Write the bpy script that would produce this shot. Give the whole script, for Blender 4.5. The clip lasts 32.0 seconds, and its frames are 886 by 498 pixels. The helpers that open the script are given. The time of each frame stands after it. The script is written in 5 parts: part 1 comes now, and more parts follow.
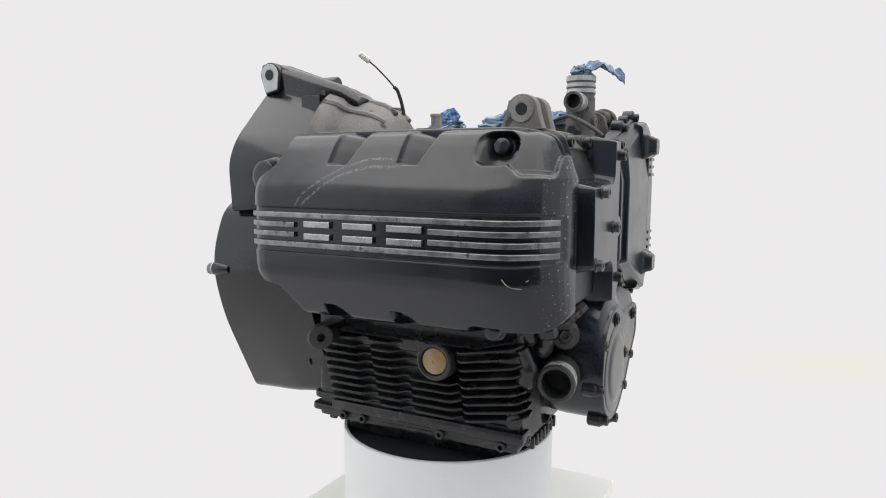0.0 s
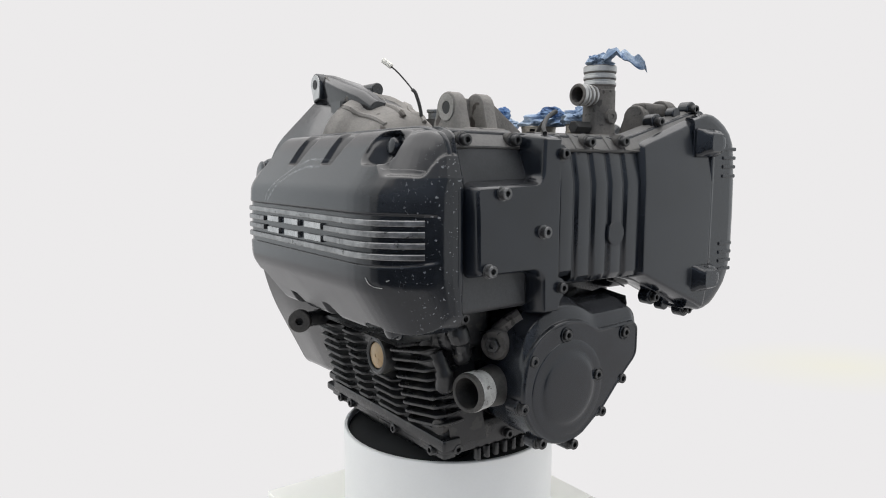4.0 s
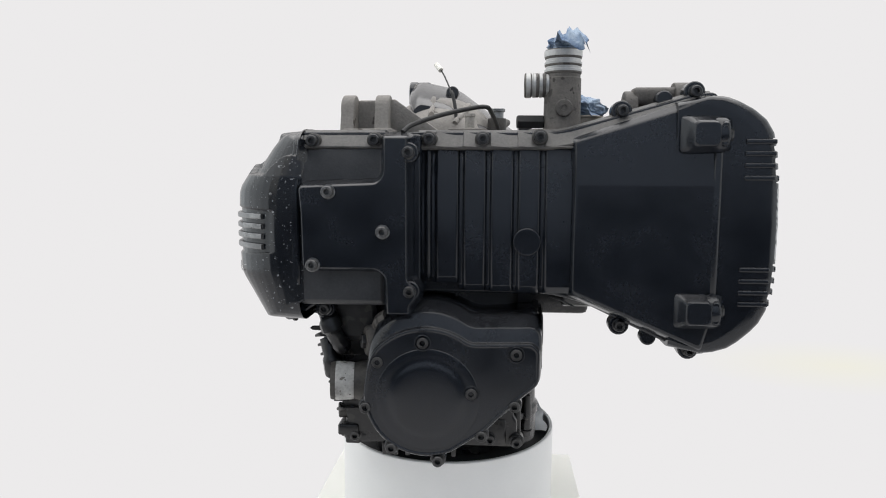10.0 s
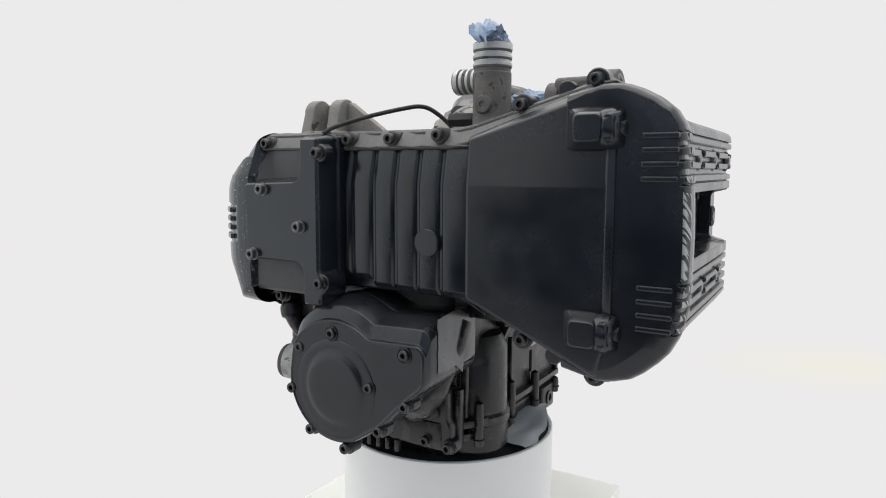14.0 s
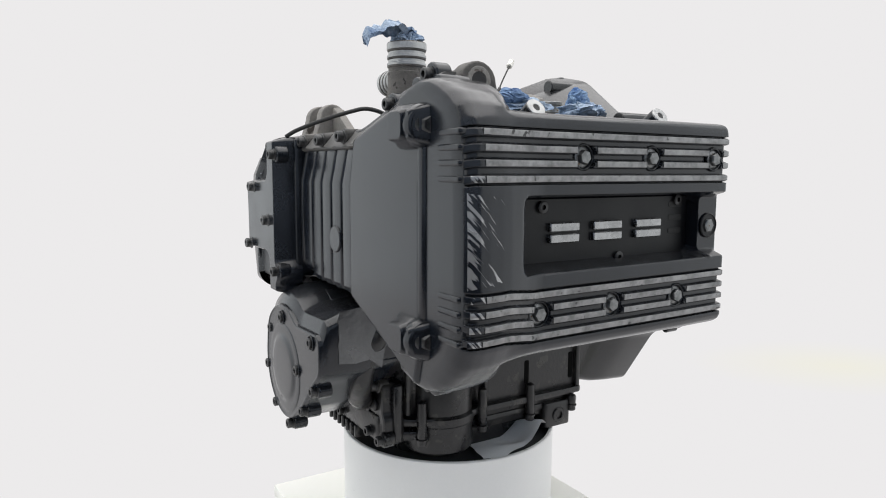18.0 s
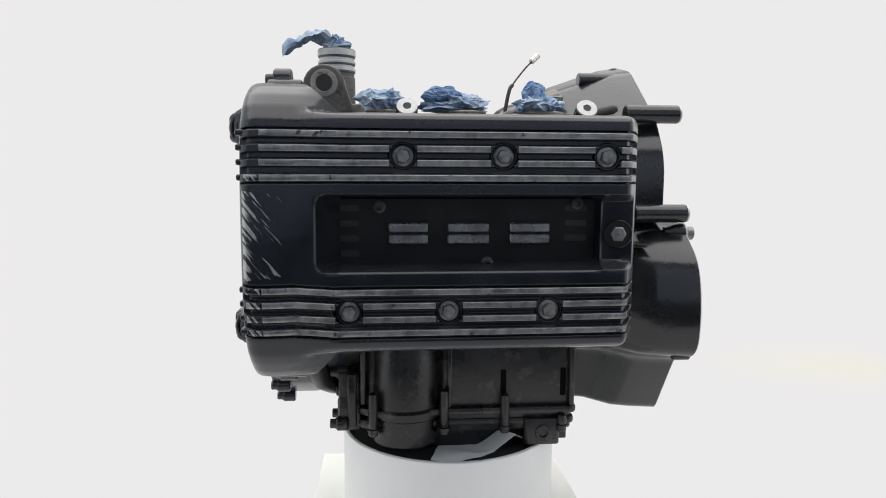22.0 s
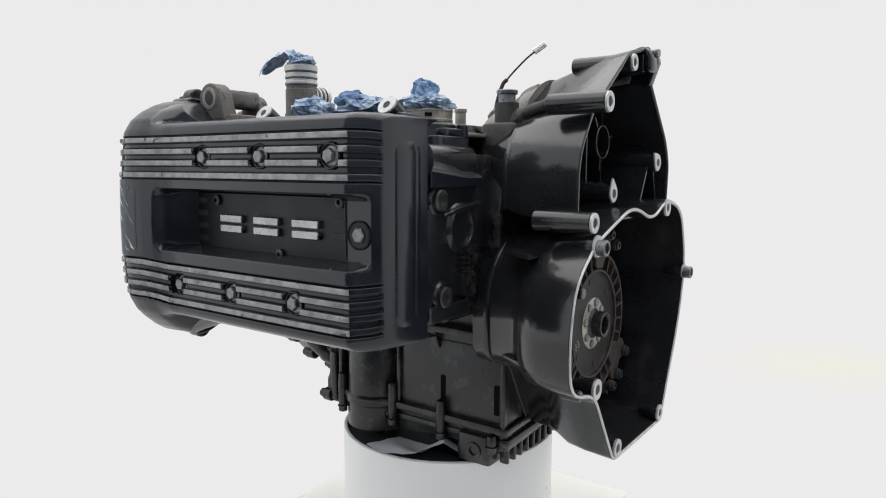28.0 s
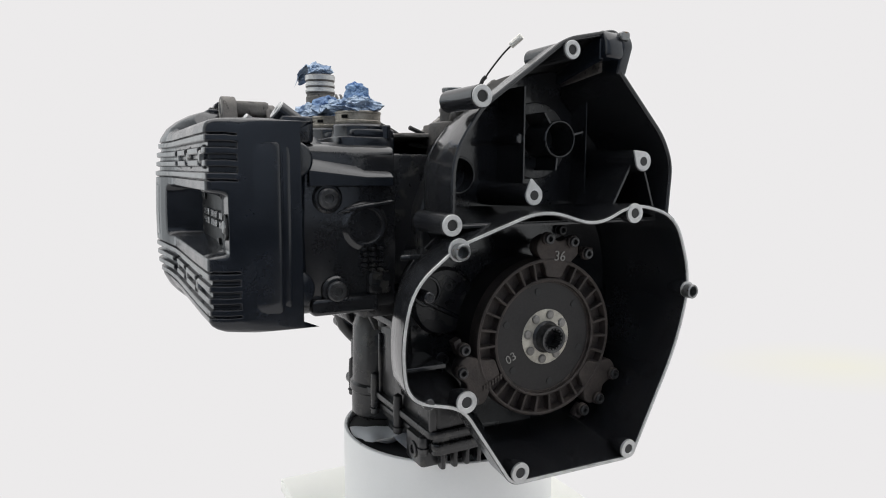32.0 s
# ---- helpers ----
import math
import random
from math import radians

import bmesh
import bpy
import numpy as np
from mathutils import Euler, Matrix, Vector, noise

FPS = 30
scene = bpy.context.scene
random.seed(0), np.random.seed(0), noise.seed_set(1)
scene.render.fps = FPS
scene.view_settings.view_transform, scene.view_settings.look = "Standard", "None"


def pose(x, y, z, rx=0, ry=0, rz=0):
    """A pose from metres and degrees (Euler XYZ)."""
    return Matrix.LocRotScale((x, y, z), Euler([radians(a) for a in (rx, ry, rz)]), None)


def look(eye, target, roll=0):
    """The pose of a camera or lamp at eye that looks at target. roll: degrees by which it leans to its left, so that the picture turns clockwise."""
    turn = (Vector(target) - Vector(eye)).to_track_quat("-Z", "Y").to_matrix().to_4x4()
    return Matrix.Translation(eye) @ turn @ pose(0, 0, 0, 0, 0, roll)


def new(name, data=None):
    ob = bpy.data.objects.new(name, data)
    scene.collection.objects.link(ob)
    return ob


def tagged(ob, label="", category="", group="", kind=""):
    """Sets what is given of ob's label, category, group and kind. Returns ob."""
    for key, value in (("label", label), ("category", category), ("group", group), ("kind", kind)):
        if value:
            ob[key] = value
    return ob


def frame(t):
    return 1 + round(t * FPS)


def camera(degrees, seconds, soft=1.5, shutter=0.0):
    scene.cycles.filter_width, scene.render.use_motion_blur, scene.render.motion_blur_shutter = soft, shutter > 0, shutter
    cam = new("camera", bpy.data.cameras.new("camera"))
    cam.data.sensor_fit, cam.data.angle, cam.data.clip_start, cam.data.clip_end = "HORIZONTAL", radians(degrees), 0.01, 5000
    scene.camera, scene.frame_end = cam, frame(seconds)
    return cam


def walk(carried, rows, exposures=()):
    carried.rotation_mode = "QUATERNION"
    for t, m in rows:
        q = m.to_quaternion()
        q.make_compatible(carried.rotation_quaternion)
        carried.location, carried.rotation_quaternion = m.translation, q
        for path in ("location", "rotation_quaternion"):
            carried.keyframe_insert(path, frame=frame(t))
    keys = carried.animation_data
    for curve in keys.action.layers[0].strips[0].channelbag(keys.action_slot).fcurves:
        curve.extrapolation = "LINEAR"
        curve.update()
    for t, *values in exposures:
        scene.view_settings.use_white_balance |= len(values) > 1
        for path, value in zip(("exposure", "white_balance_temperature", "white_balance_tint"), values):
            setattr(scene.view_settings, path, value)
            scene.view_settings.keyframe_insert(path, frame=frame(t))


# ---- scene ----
# A motorcycle engine turning on a stand inside a white light tent; the camera stands still.
SECONDS = 32.0
LEVEL = 0.46           # height of the lens over the tent's floor
TURN, TURN_AT_9 = -6.7353, 2.878   # degrees a second, degrees at nine seconds

cam = camera(66.72, SECONDS, soft=1.05)
EYE = Vector((0.0, -0.8, LEVEL))
PAN, TILT = radians(-0.530), radians(6.804)
AIM = EYE + Vector((math.sin(PAN) * math.cos(TILT), math.cos(PAN) * math.cos(TILT), -math.sin(TILT)))
VIEW = look(EYE, AIM, 0.278)
walk(cam, [(0.0, VIEW), (SECONDS, VIEW)])


def spin(t):
    """The turntable's turn about the world's z axis at t seconds."""
    return pose(0, 0, 0, 0, 0, TURN * (t - 9.0) + TURN_AT_9)


# ---------------------------------------------------------------- light
GLOW = 0.84
world = bpy.data.worlds.new("studio")
scene.world = world
world.use_nodes = True
world.node_tree.nodes["Background"].inputs["Color"].default_value = (0.9, 0.95, 1.0, 1)
world.node_tree.nodes["Background"].inputs["Strength"].default_value = 0.035
scene.view_settings.exposure = 0.0


# ---------------------------------------------------------------- materials
def nodes_of(name):
    m = bpy.data.materials.new(name)
    m.use_nodes = True
    t = m.node_tree
    return m, t, t.nodes["Principled BSDF"], t.nodes, t.links


def surface(name, base, base2, rough=0.4, rough2=0.6, metal=0.0, scale=30.0, fine=400.0, bump=0.05, bump_scale=900.0,
            specks=None, speck_at=0.68, speck_scale=220.0, speck_from=None, coat=0.0, spec=0.5, dust=None, dust_amount=0.5, edge=0.0):
    """A painted, cast or bare surface: two-scale colour noise, grain, roughness wear, optional specks and dust on upward faces."""
    m, t, p, n, l = nodes_of(name)
    tc = n.new("ShaderNodeTexCoord")
    big = n.new("ShaderNodeTexNoise"); big.inputs["Scale"].default_value = scale; big.inputs["Detail"].default_value = 6
    small = n.new("ShaderNodeTexNoise"); small.inputs["Scale"].default_value = fine; small.inputs["Detail"].default_value = 4
    for k in (big, small):
        l.new(tc.outputs["Object"], k.inputs["Vector"])
    ramp = n.new("ShaderNodeValToRGB")
    ramp.color_ramp.elements[0].position, ramp.color_ramp.elements[1].position = 0.32, 0.7
    ramp.color_ramp.elements[0].color, ramp.color_ramp.elements[1].color = (*base, 1), (*base2, 1)
    mixn = n.new("ShaderNodeMath"); mixn.operation = "MULTIPLY_ADD"
    l.new(small.outputs["Fac"], mixn.inputs[0]); mixn.inputs[1].default_value = 0.35
    l.new(big.outputs["Fac"], mixn.inputs[2])
    sub = n.new("ShaderNodeMath"); sub.operation = "SUBTRACT"; sub.inputs[1].default_value = 0.17
    l.new(mixn.outputs[0], sub.inputs[0]); l.new(sub.outputs[0], ramp.inputs["Fac"])
    colour = ramp.outputs["Color"]
    if specks:
        vor = n.new("ShaderNodeTexNoise"); vor.inputs["Scale"].default_value = speck_scale; vor.inputs["Detail"].default_value = 2
        l.new(tc.outputs["Object"], vor.inputs["Vector"])
        cut = n.new("ShaderNodeMapRange")
        cut.inputs["From Min"].default_value, cut.inputs["From Max"].default_value = speck_at, speck_at + 0.04
        l.new(vor.outputs["Fac"], cut.inputs["Value"])
        mask = cut.outputs["Result"]
        if speck_from:
            # wear that sits on one end only: from one place to another along an axis
            ax, v0, v1 = speck_from
            sx = n.new("ShaderNodeSeparateXYZ"); l.new(tc.outputs["Object"], sx.inputs[0])
            zr = n.new("ShaderNodeMapRange"); zr.inputs["From Min"].default_value, zr.inputs["From Max"].default_value = v0, v1
            l.new(sx.outputs[ax], zr.inputs["Value"])
            zm = n.new("ShaderNodeMath"); zm.operation = "MULTIPLY"
            l.new(mask, zm.inputs[0]); l.new(zr.outputs["Result"], zm.inputs[1])
            mask = zm.outputs[0]
        mx = n.new("ShaderNodeMix"); mx.data_type = "RGBA"
        l.new(mask, mx.inputs[0]); l.new(colour, mx.inputs[6]); mx.inputs[7].default_value = (*specks, 1)
        colour = mx.outputs[2]
    if dust:
        geo = n.new("ShaderNodeNewGeometry"); sep = n.new("ShaderNodeSeparateXYZ")
        l.new(geo.outputs["Normal"], sep.inputs[0])
        mr = n.new("ShaderNodeMapRange")
        mr.inputs["From Min"].default_value, mr.inputs["From Max"].default_value = 0.15, 0.95
        mr.inputs["To Max"].default_value = dust_amount
        l.new(sep.outputs["Z"], mr.inputs["Value"])
        mu = n.new("ShaderNodeMath"); mu.operation = "MULTIPLY"
        l.new(mr.outputs["Result"], mu.inputs[0]); l.new(big.outputs["Fac"], mu.inputs[1])
        mx = n.new("ShaderNodeMix"); mx.data_type = "RGBA"
        l.new(mu.outputs[0], mx.inputs[0]); l.new(colour, mx.inputs[6]); mx.inputs[7].default_value = (*dust, 1)
        colour = mx.outputs[2]
    l.new(colour, p.inputs["Base Color"])
    rr = n.new("ShaderNodeMapRange"); rr.inputs["To Min"].default_value, rr.inputs["To Max"].default_value = rough, rough2
    rr.inputs["From Min"].default_value, rr.inputs["From Max"].default_value = 0.3, 0.7
    l.new(big.outputs["Fac"], rr.inputs["Value"]); l.new(rr.outputs["Result"], p.inputs["Roughness"])
    p.inputs["Metallic"].default_value = metal
    p.inputs["Specular IOR Level"].default_value = spec
    p.inputs["Coat Weight"].default_value = coat
    if bump:
        bn = n.new("ShaderNodeTexNoise"); bn.inputs["Scale"].default_value = bump_scale; bn.inputs["Detail"].default_value = 5
        l.new(tc.outputs["Object"], bn.inputs["Vector"])
        b = n.new("ShaderNodeBump"); b.inputs["Strength"].default_value = bump; b.inputs["Distance"].default_value = 0.002
        l.new(bn.outputs["Fac"], b.inputs["Height"]); l.new(b.outputs["Normal"], p.inputs["Normal"])
        if edge:
            # corners worn round by a millimetre or so
            ro = n.new("ShaderNodeBevel"); ro.samples = 6; ro.inputs["Radius"].default_value = edge
            l.new(ro.outputs["Normal"], b.inputs["Normal"])
    return m


def glowing(name, colour, strength):
    m, t, p, n, l = nodes_of(name)
    n.remove(p)
    e = n.new("ShaderNodeEmission")
    e.inputs["Color"].default_value, e.inputs["Strength"].default_value = (*colour, 1), strength
    l.new(e.outputs[0], n["Material Output"].inputs["Surface"])
    return m


BLACK = surface("black_enamel", (0.0062, 0.0082, 0.0120), (0.0115, 0.0142, 0.0195), 0.14, 0.27, scale=25, bump=0.03, dust=(0.08, 0.075, 0.07), dust_amount=0.35, edge=0.0014)
BLACK_WORN = surface("chipped_black_enamel", (0.0066, 0.0084, 0.0116), (0.0115, 0.0138, 0.0180), 0.15, 0.26, scale=22, bump=0.03,
                     specks=(0.24, 0.25, 0.26), speck_at=0.655, speck_scale=330, speck_from=("Y", -0.168, -0.190), dust=(0.12, 0.11, 0.10), dust_amount=0.6, edge=0.0014)


def scuff(m, yc, zc, radius, z_from):
    """Two pale arcs rubbed into the paint, round a centre in the cover's plane."""
    n, l = m.node_tree.nodes, m.node_tree.links
    p = n["Principled BSDF"]

    def math_node(op, a, b=None):
        k = n.new("ShaderNodeMath"); k.operation = op
        for i, v in enumerate((a, b)):
            if v is None:
                continue
            if isinstance(v, (int, float)):
                k.inputs[i].default_value = v
            else:
                l.new(v, k.inputs[i])
        return k.outputs[0]

    def ranged(v, a, b):
        k = n.new("ShaderNodeMapRange")
        k.inputs["From Min"].default_value, k.inputs["From Max"].default_value = a, b
        l.new(v, k.inputs["Value"])
        return k.outputs["Result"]
    tc = n.new("ShaderNodeTexCoord")
    s = n.new("ShaderNodeSeparateXYZ"); l.new(tc.outputs["Object"], s.inputs[0])
    dy, dz = math_node("SUBTRACT", s.outputs["Y"], yc), math_node("SUBTRACT", s.outputs["Z"], zc)
    r = math_node("SQRT", math_node("ADD", math_node("MULTIPLY", dy, dy), math_node("MULTIPLY", dz, dz)))
    no = n.new("ShaderNodeTexNoise"); no.inputs["Scale"].default_value = 420; no.inputs["Detail"].default_value = 3
    l.new(tc.outputs["Object"], no.inputs["Vector"])
    w = n.new("ShaderNodeTexNoise"); w.inputs["Scale"].default_value = 30
    l.new(tc.outputs["Object"], w.inputs["Vector"])
    r = math_node("ADD", r, math_node("MULTIPLY", math_node("SUBTRACT", w.outputs["Fac"], 0.5), 0.006))
    one = ranged(math_node("ABSOLUTE", math_node("SUBTRACT", r, radius)), 0.0016, 0.0003)
    two = ranged(math_node("ABSOLUTE", math_node("SUBTRACT", r, radius - 0.0065)), 0.0020, 0.0004)
    mask = math_node("MULTIPLY", math_node("MAXIMUM", one, two), ranged(no.outputs["Fac"], 0.42, 0.60))
    mask = math_node("MULTIPLY", mask, ranged(s.outputs["Z"], z_from, z_from + 0.010))
    mask = math_node("MULTIPLY", mask, ranged(s.outputs["Y"], -0.045, -0.02))
    old = p.inputs["Base Color"].links[0].from_socket
    mx = n.new("ShaderNodeMix"); mx.data_type = "RGBA"
    l.new(mask, mx.inputs[0]); l.new(old, mx.inputs[6]); mx.inputs[7].default_value = (0.15, 0.155, 0.16, 1)
    l.new(mx.outputs[2], p.inputs["Base Color"])


scuff(BLACK_WORN, -0.025, 0.204, 0.117, 0.272)
GLOSS = surface("oily_black_paint", (0.0115, 0.0122, 0.0140), (0.0190, 0.0195, 0.0210), 0.11, 0.25, scale=16, bump=0.10, bump_scale=150, spec=0.5, coat=0.12, edge=0.0012)
GRIME = surface("oily_black_casting", (0.0085, 0.009, 0.0105), (0.018, 0.018, 0.0185), 0.20, 0.42, scale=40, bump=0.14, bump_scale=210,
                specks=(0.036, 0.035, 0.032), speck_at=0.585, speck_scale=60)
CAST = surface("dirty_bare_aluminium", (0.17, 0.16, 0.145), (0.36, 0.345, 0.32), 0.5, 0.75, metal=0.1, scale=30, bump=0.25, bump_scale=500,
               specks=(0.12, 0.10, 0.085), speck_at=0.66, speck_scale=110)
DUSTY = surface("dusty_grey_casting", (0.066, 0.061, 0.056), (0.15, 0.139, 0.127), 0.5, 0.75, metal=0.05, scale=40, bump=0.25, bump_scale=450,
                specks=(0.045, 0.04, 0.037), speck_at=0.62, speck_scale=130)
DOME = surface("dusty_brown_casting", (0.15, 0.14, 0.128), (0.27, 0.255, 0.235), 0.55, 0.8, metal=0.0, scale=24, bump=0.3, bump_scale=350,
               specks=(0.07, 0.06, 0.052), speck_at=0.63, speck_scale=60)
HUB = surface("bright_hub_steel", (0.34, 0.32, 0.27), (0.56, 0.53, 0.46), 0.35, 0.5, metal=0.3, scale=80, bump=0.08)
RING = surface("tarnished_intake_ring", (0.17, 0.155, 0.13), (0.38, 0.35, 0.30), 0.35, 0.55, metal=0.6, scale=50, bump=0.1)
DUSTED = surface("dust_covered_black", (0.022, 0.021, 0.020), (0.075, 0.070, 0.064), 0.5, 0.75, metal=0.0, scale=45, bump=0.2, bump_scale=450)
EDGE_DUST = surface("dust_film_on_black", (0.050, 0.049, 0.048), (0.125, 0.120, 0.113), 0.42, 0.65, metal=0.0, scale=30, bump=0.1, bump_scale=450)
# dust film on black, with the leaning part's sheen put into the grey
BODY_DUST_SHEEN = surface("black_paint_dust_and_sheen", (0.024, 0.025, 0.027), (0.050, 0.051, 0.054), 0.34, 0.5, scale=22, bump=0.08, bump_scale=450, edge=0.0012)
BARE = surface("machined_aluminium", (0.40, 0.40, 0.395), (0.60, 0.60, 0.59), 0.35, 0.55, metal=0.45, scale=60, bump=0.08)
STRIP = surface("brushed_bare_strip", (0.15, 0.15, 0.152), (0.33, 0.33, 0.33), 0.30, 0.46, metal=0.9, scale=90, bump=0.1,
                specks=(0.07, 0.07, 0.07), speck_at=0.66, speck_scale=170)
LETTER = surface("satin_emblem_metal", (0.29, 0.29, 0.292), (0.44, 0.44, 0.44), 0.22, 0.32, metal=0.9, scale=80, bump=0.06)
MATTE = surface("matte_black_panel", (0.0055, 0.0060, 0.0070), (0.0105, 0.0110, 0.0125), 0.32, 0.48, scale=30, bump=0.06, spec=0.30)
STEEL = surface("dark_oily_steel", (0.03, 0.03, 0.031), (0.10, 0.10, 0.10), 0.32, 0.5, metal=0.7, scale=120, bump=0.1)
ZINC = surface("dull_zinc_steel", (0.12, 0.125, 0.125), (0.30, 0.305, 0.305), 0.32, 0.5, metal=0.8, scale=120, bump=0.12,
               specks=(0.12, 0.08, 0.05), speck_at=0.66, speck_scale=260)
WORN_STEEL = surface("worn_black_steel", (0.05, 0.05, 0.05), (0.20, 0.20, 0.20), 0.35, 0.5, metal=0.6, scale=260, bump=0.1)
IRON = surface("rusty_clutch_iron", (0.032, 0.026, 0.023), (0.078, 0.064, 0.057), 0.5, 0.75, metal=0.3, scale=70, bump=0.25, bump_scale=500)
DISC = surface("dark_clutch_plate", (0.015, 0.0140, 0.0138), (0.030, 0.0275, 0.027), 0.4, 0.6, metal=0.3, scale=50, bump=0.1)
GOLD = surface("yellowed_sight_glass", (0.30, 0.19, 0.08), (0.44, 0.30, 0.14), 0.25, 0.4, scale=60, bump=0.0, coat=0.3)
BLUE = surface("blue_paper_cloth", (0.045, 0.11, 0.27), (0.30, 0.42, 0.57), 0.75, 0.95, scale=55, bump=0.5, bump_scale=500, spec=0.2)
BLUE_DARK = surface("dark_blue_paper_cloth", (0.025, 0.055, 0.15), (0.20, 0.30, 0.46), 0.75, 0.95, scale=55, bump=0.5, bump_scale=500, spec=0.2)
BLUE_PALE = surface("faded_blue_paper_cloth", (0.11, 0.18, 0.31), (0.44, 0.52, 0.61), 0.75, 0.95, scale=45, bump=0.5, bump_scale=500, spec=0.2)
WHITE = surface("white_plastic_pipe", (0.83, 0.835, 0.82), (0.87, 0.87, 0.855), 0.35, 0.5, scale=14, bump=0.03,
                specks=(0.45, 0.45, 0.45), speck_at=0.745, speck_scale=60)
BOARD = surface("white_board", (0.87, 0.865, 0.81), (0.90, 0.895, 0.84), 0.5, 0.65, scale=12, bump=0.03)
PAPER = surface("white_paper", (0.72, 0.73, 0.74), (0.80, 0.81, 0.82), 0.7, 0.85, scale=20, bump=0.05)
PALE = surface("pale_corroded_aluminium", (0.26, 0.26, 0.25), (0.56, 0.56, 0.54), 0.6, 0.8, scale=60, bump=0.2, bump_scale=500, specks=(0.14, 0.13, 0.12), speck_at=0.62, speck_scale=200)
TAPE = surface("grey_metal_sheet", (0.09, 0.093, 0.097), (0.15, 0.154, 0.158), 0.18, 0.3, metal=0.85, scale=25, bump=0.08, bump_scale=200)
# rubber, and the painted shade of bores and slots on thin discs and plates
RUBBER_BORE = surface("black_rubber_and_bore_shade", (0.012, 0.012, 0.012), (0.025, 0.025, 0.025), 0.5, 0.7, scale=80, bump=0.1)
# near black: the shade inside recesses, painted on thin pieces
DEEP = surface("opening_shade", (0.002, 0.002, 0.002), (0.004, 0.004, 0.004), 0.8, 0.95, scale=60, bump=0.0, spec=0.1)
PAD = surface("dark_grey_pad", (0.022, 0.023, 0.024), (0.034, 0.035, 0.036), 0.6, 0.8, scale=25, bump=0.06)
CHALK = surface("white_chalk", (0.20, 0.195, 0.18), (0.34, 0.33, 0.31), 0.8, 0.95, scale=300, bump=0.0)
NYLON = surface("white_nylon", (0.70, 0.68, 0.62), (0.78, 0.76, 0.70), 0.4, 0.5, scale=90, bump=0.0)
TENT = glowing("backlit_tent_cloth", (1.0, 0.985, 0.99), GLOW)
def warm_patch(m, x, y, rx, ry, tint):
    """A faint patch of yellower colour in the sweep."""
    n, l = m.node_tree.nodes, m.node_tree.links
    tc, mp, g = n.new("ShaderNodeTexCoord"), n.new("ShaderNodeMapping"), n.new("ShaderNodeTexGradient")
    mp.vector_type = "TEXTURE"
    mp.inputs["Location"].default_value, mp.inputs["Scale"].default_value = (x, y, 0), (rx, ry, 1)
    g.gradient_type = "SPHERICAL"
    l.new(tc.outputs["Object"], mp.inputs["Vector"]); l.new(mp.outputs[0], g.inputs["Vector"])
    mx = n.new("ShaderNodeMix"); mx.data_type = "RGBA"
    e = n["Emission"]
    mx.inputs[6].default_value, mx.inputs[7].default_value = e.inputs["Color"].default_value[:], (*tint, 1)
    l.new(g.outputs["Fac"], mx.inputs[0]); l.new(mx.outputs[2], e.inputs["Color"])


warm_patch(TENT, 0.93, 0.76, 0.36, 0.22, (1.03, 1.01, 0.90))
SIDE = glowing("bright_side_cloth", (0.93, 0.975, 1.0), 1.18)
ROOF = glowing("bright_tent_roof", (1.0, 0.99, 0.99), 2.7)
SIDE_DIM = glowing("dim_side_cloth", (0.95, 0.98, 1.0), 1.0)
# for added surroundings out of view, met only as reflections
DARK_BASE = surface("unseen_dark_base", (0.02, 0.02, 0.022), (0.035, 0.035, 0.037), 0.7, 0.85, scale=3, bump=0.0)
DARK_ROOM = surface("unseen_grey_wall", (0.34, 0.39, 0.47), (0.38, 0.43, 0.51), 0.8, 0.9, scale=3, bump=0.0)


# ---------------------------------------------------------------- mesh tools, all in millimetres of the engine's own axes
BASE = -312.0          # the engine's underside, in those axes


def close(bm, sharp=32):
    bmesh.ops.remove_doubles(bm, verts=bm.verts, dist=0.004)
    bmesh.ops.dissolve_degenerate(bm, edges=bm.edges, dist=0.003)
    bmesh.ops.recalc_face_normals(bm, faces=bm.faces)
    for f in bm.faces:
        f.smooth = len(f.verts) < 9
    lim = radians(sharp)
    for e in bm.edges:
        if len(e.link_faces) == 2 and e.calc_face_angle(0) > lim:
            e.smooth = False


def mesh_of(name, bm, material, sharp=32, up=BASE):
    close(bm, sharp)
    me = bpy.data.meshes.new(name)
    bmesh.ops.translate(bm, verts=bm.verts, vec=(0, 0, -up))
    bmesh.ops.scale(bm, verts=bm.verts, vec=(0.001, 0.001, 0.001))
    bm.to_mesh(me)
    bm.free()
    me.materials.append(material)
    return me


def part(name, bm, material, parent, label="", sharp=32):
    ob = new(name, mesh_of(name, bm, material, sharp))
    ob.parent = parent
    if label:
        tagged(ob, label)
    return ob


def repeat(name, me, parent, at, turn=None, label=""):
    """A piece that shares the mesh me (built round its own origin), at a place in the engine's axes."""
    ob = new(name, me)
    ob.parent = parent
    m = Matrix.Translation((at[0] / 1000, at[1] / 1000, (at[2] - BASE) / 1000))
    ob.matrix_basis = m @ (turn or Matrix.Identity(4))
    if label:
        tagged(ob, label)
    return ob


def v3(ax, a, b, c):
    """Plane coordinates a, b and height c along the axis ax."""
    return {"x": (c, a, b), "y": (a, c, b), "z": (a, b, c)}[ax]


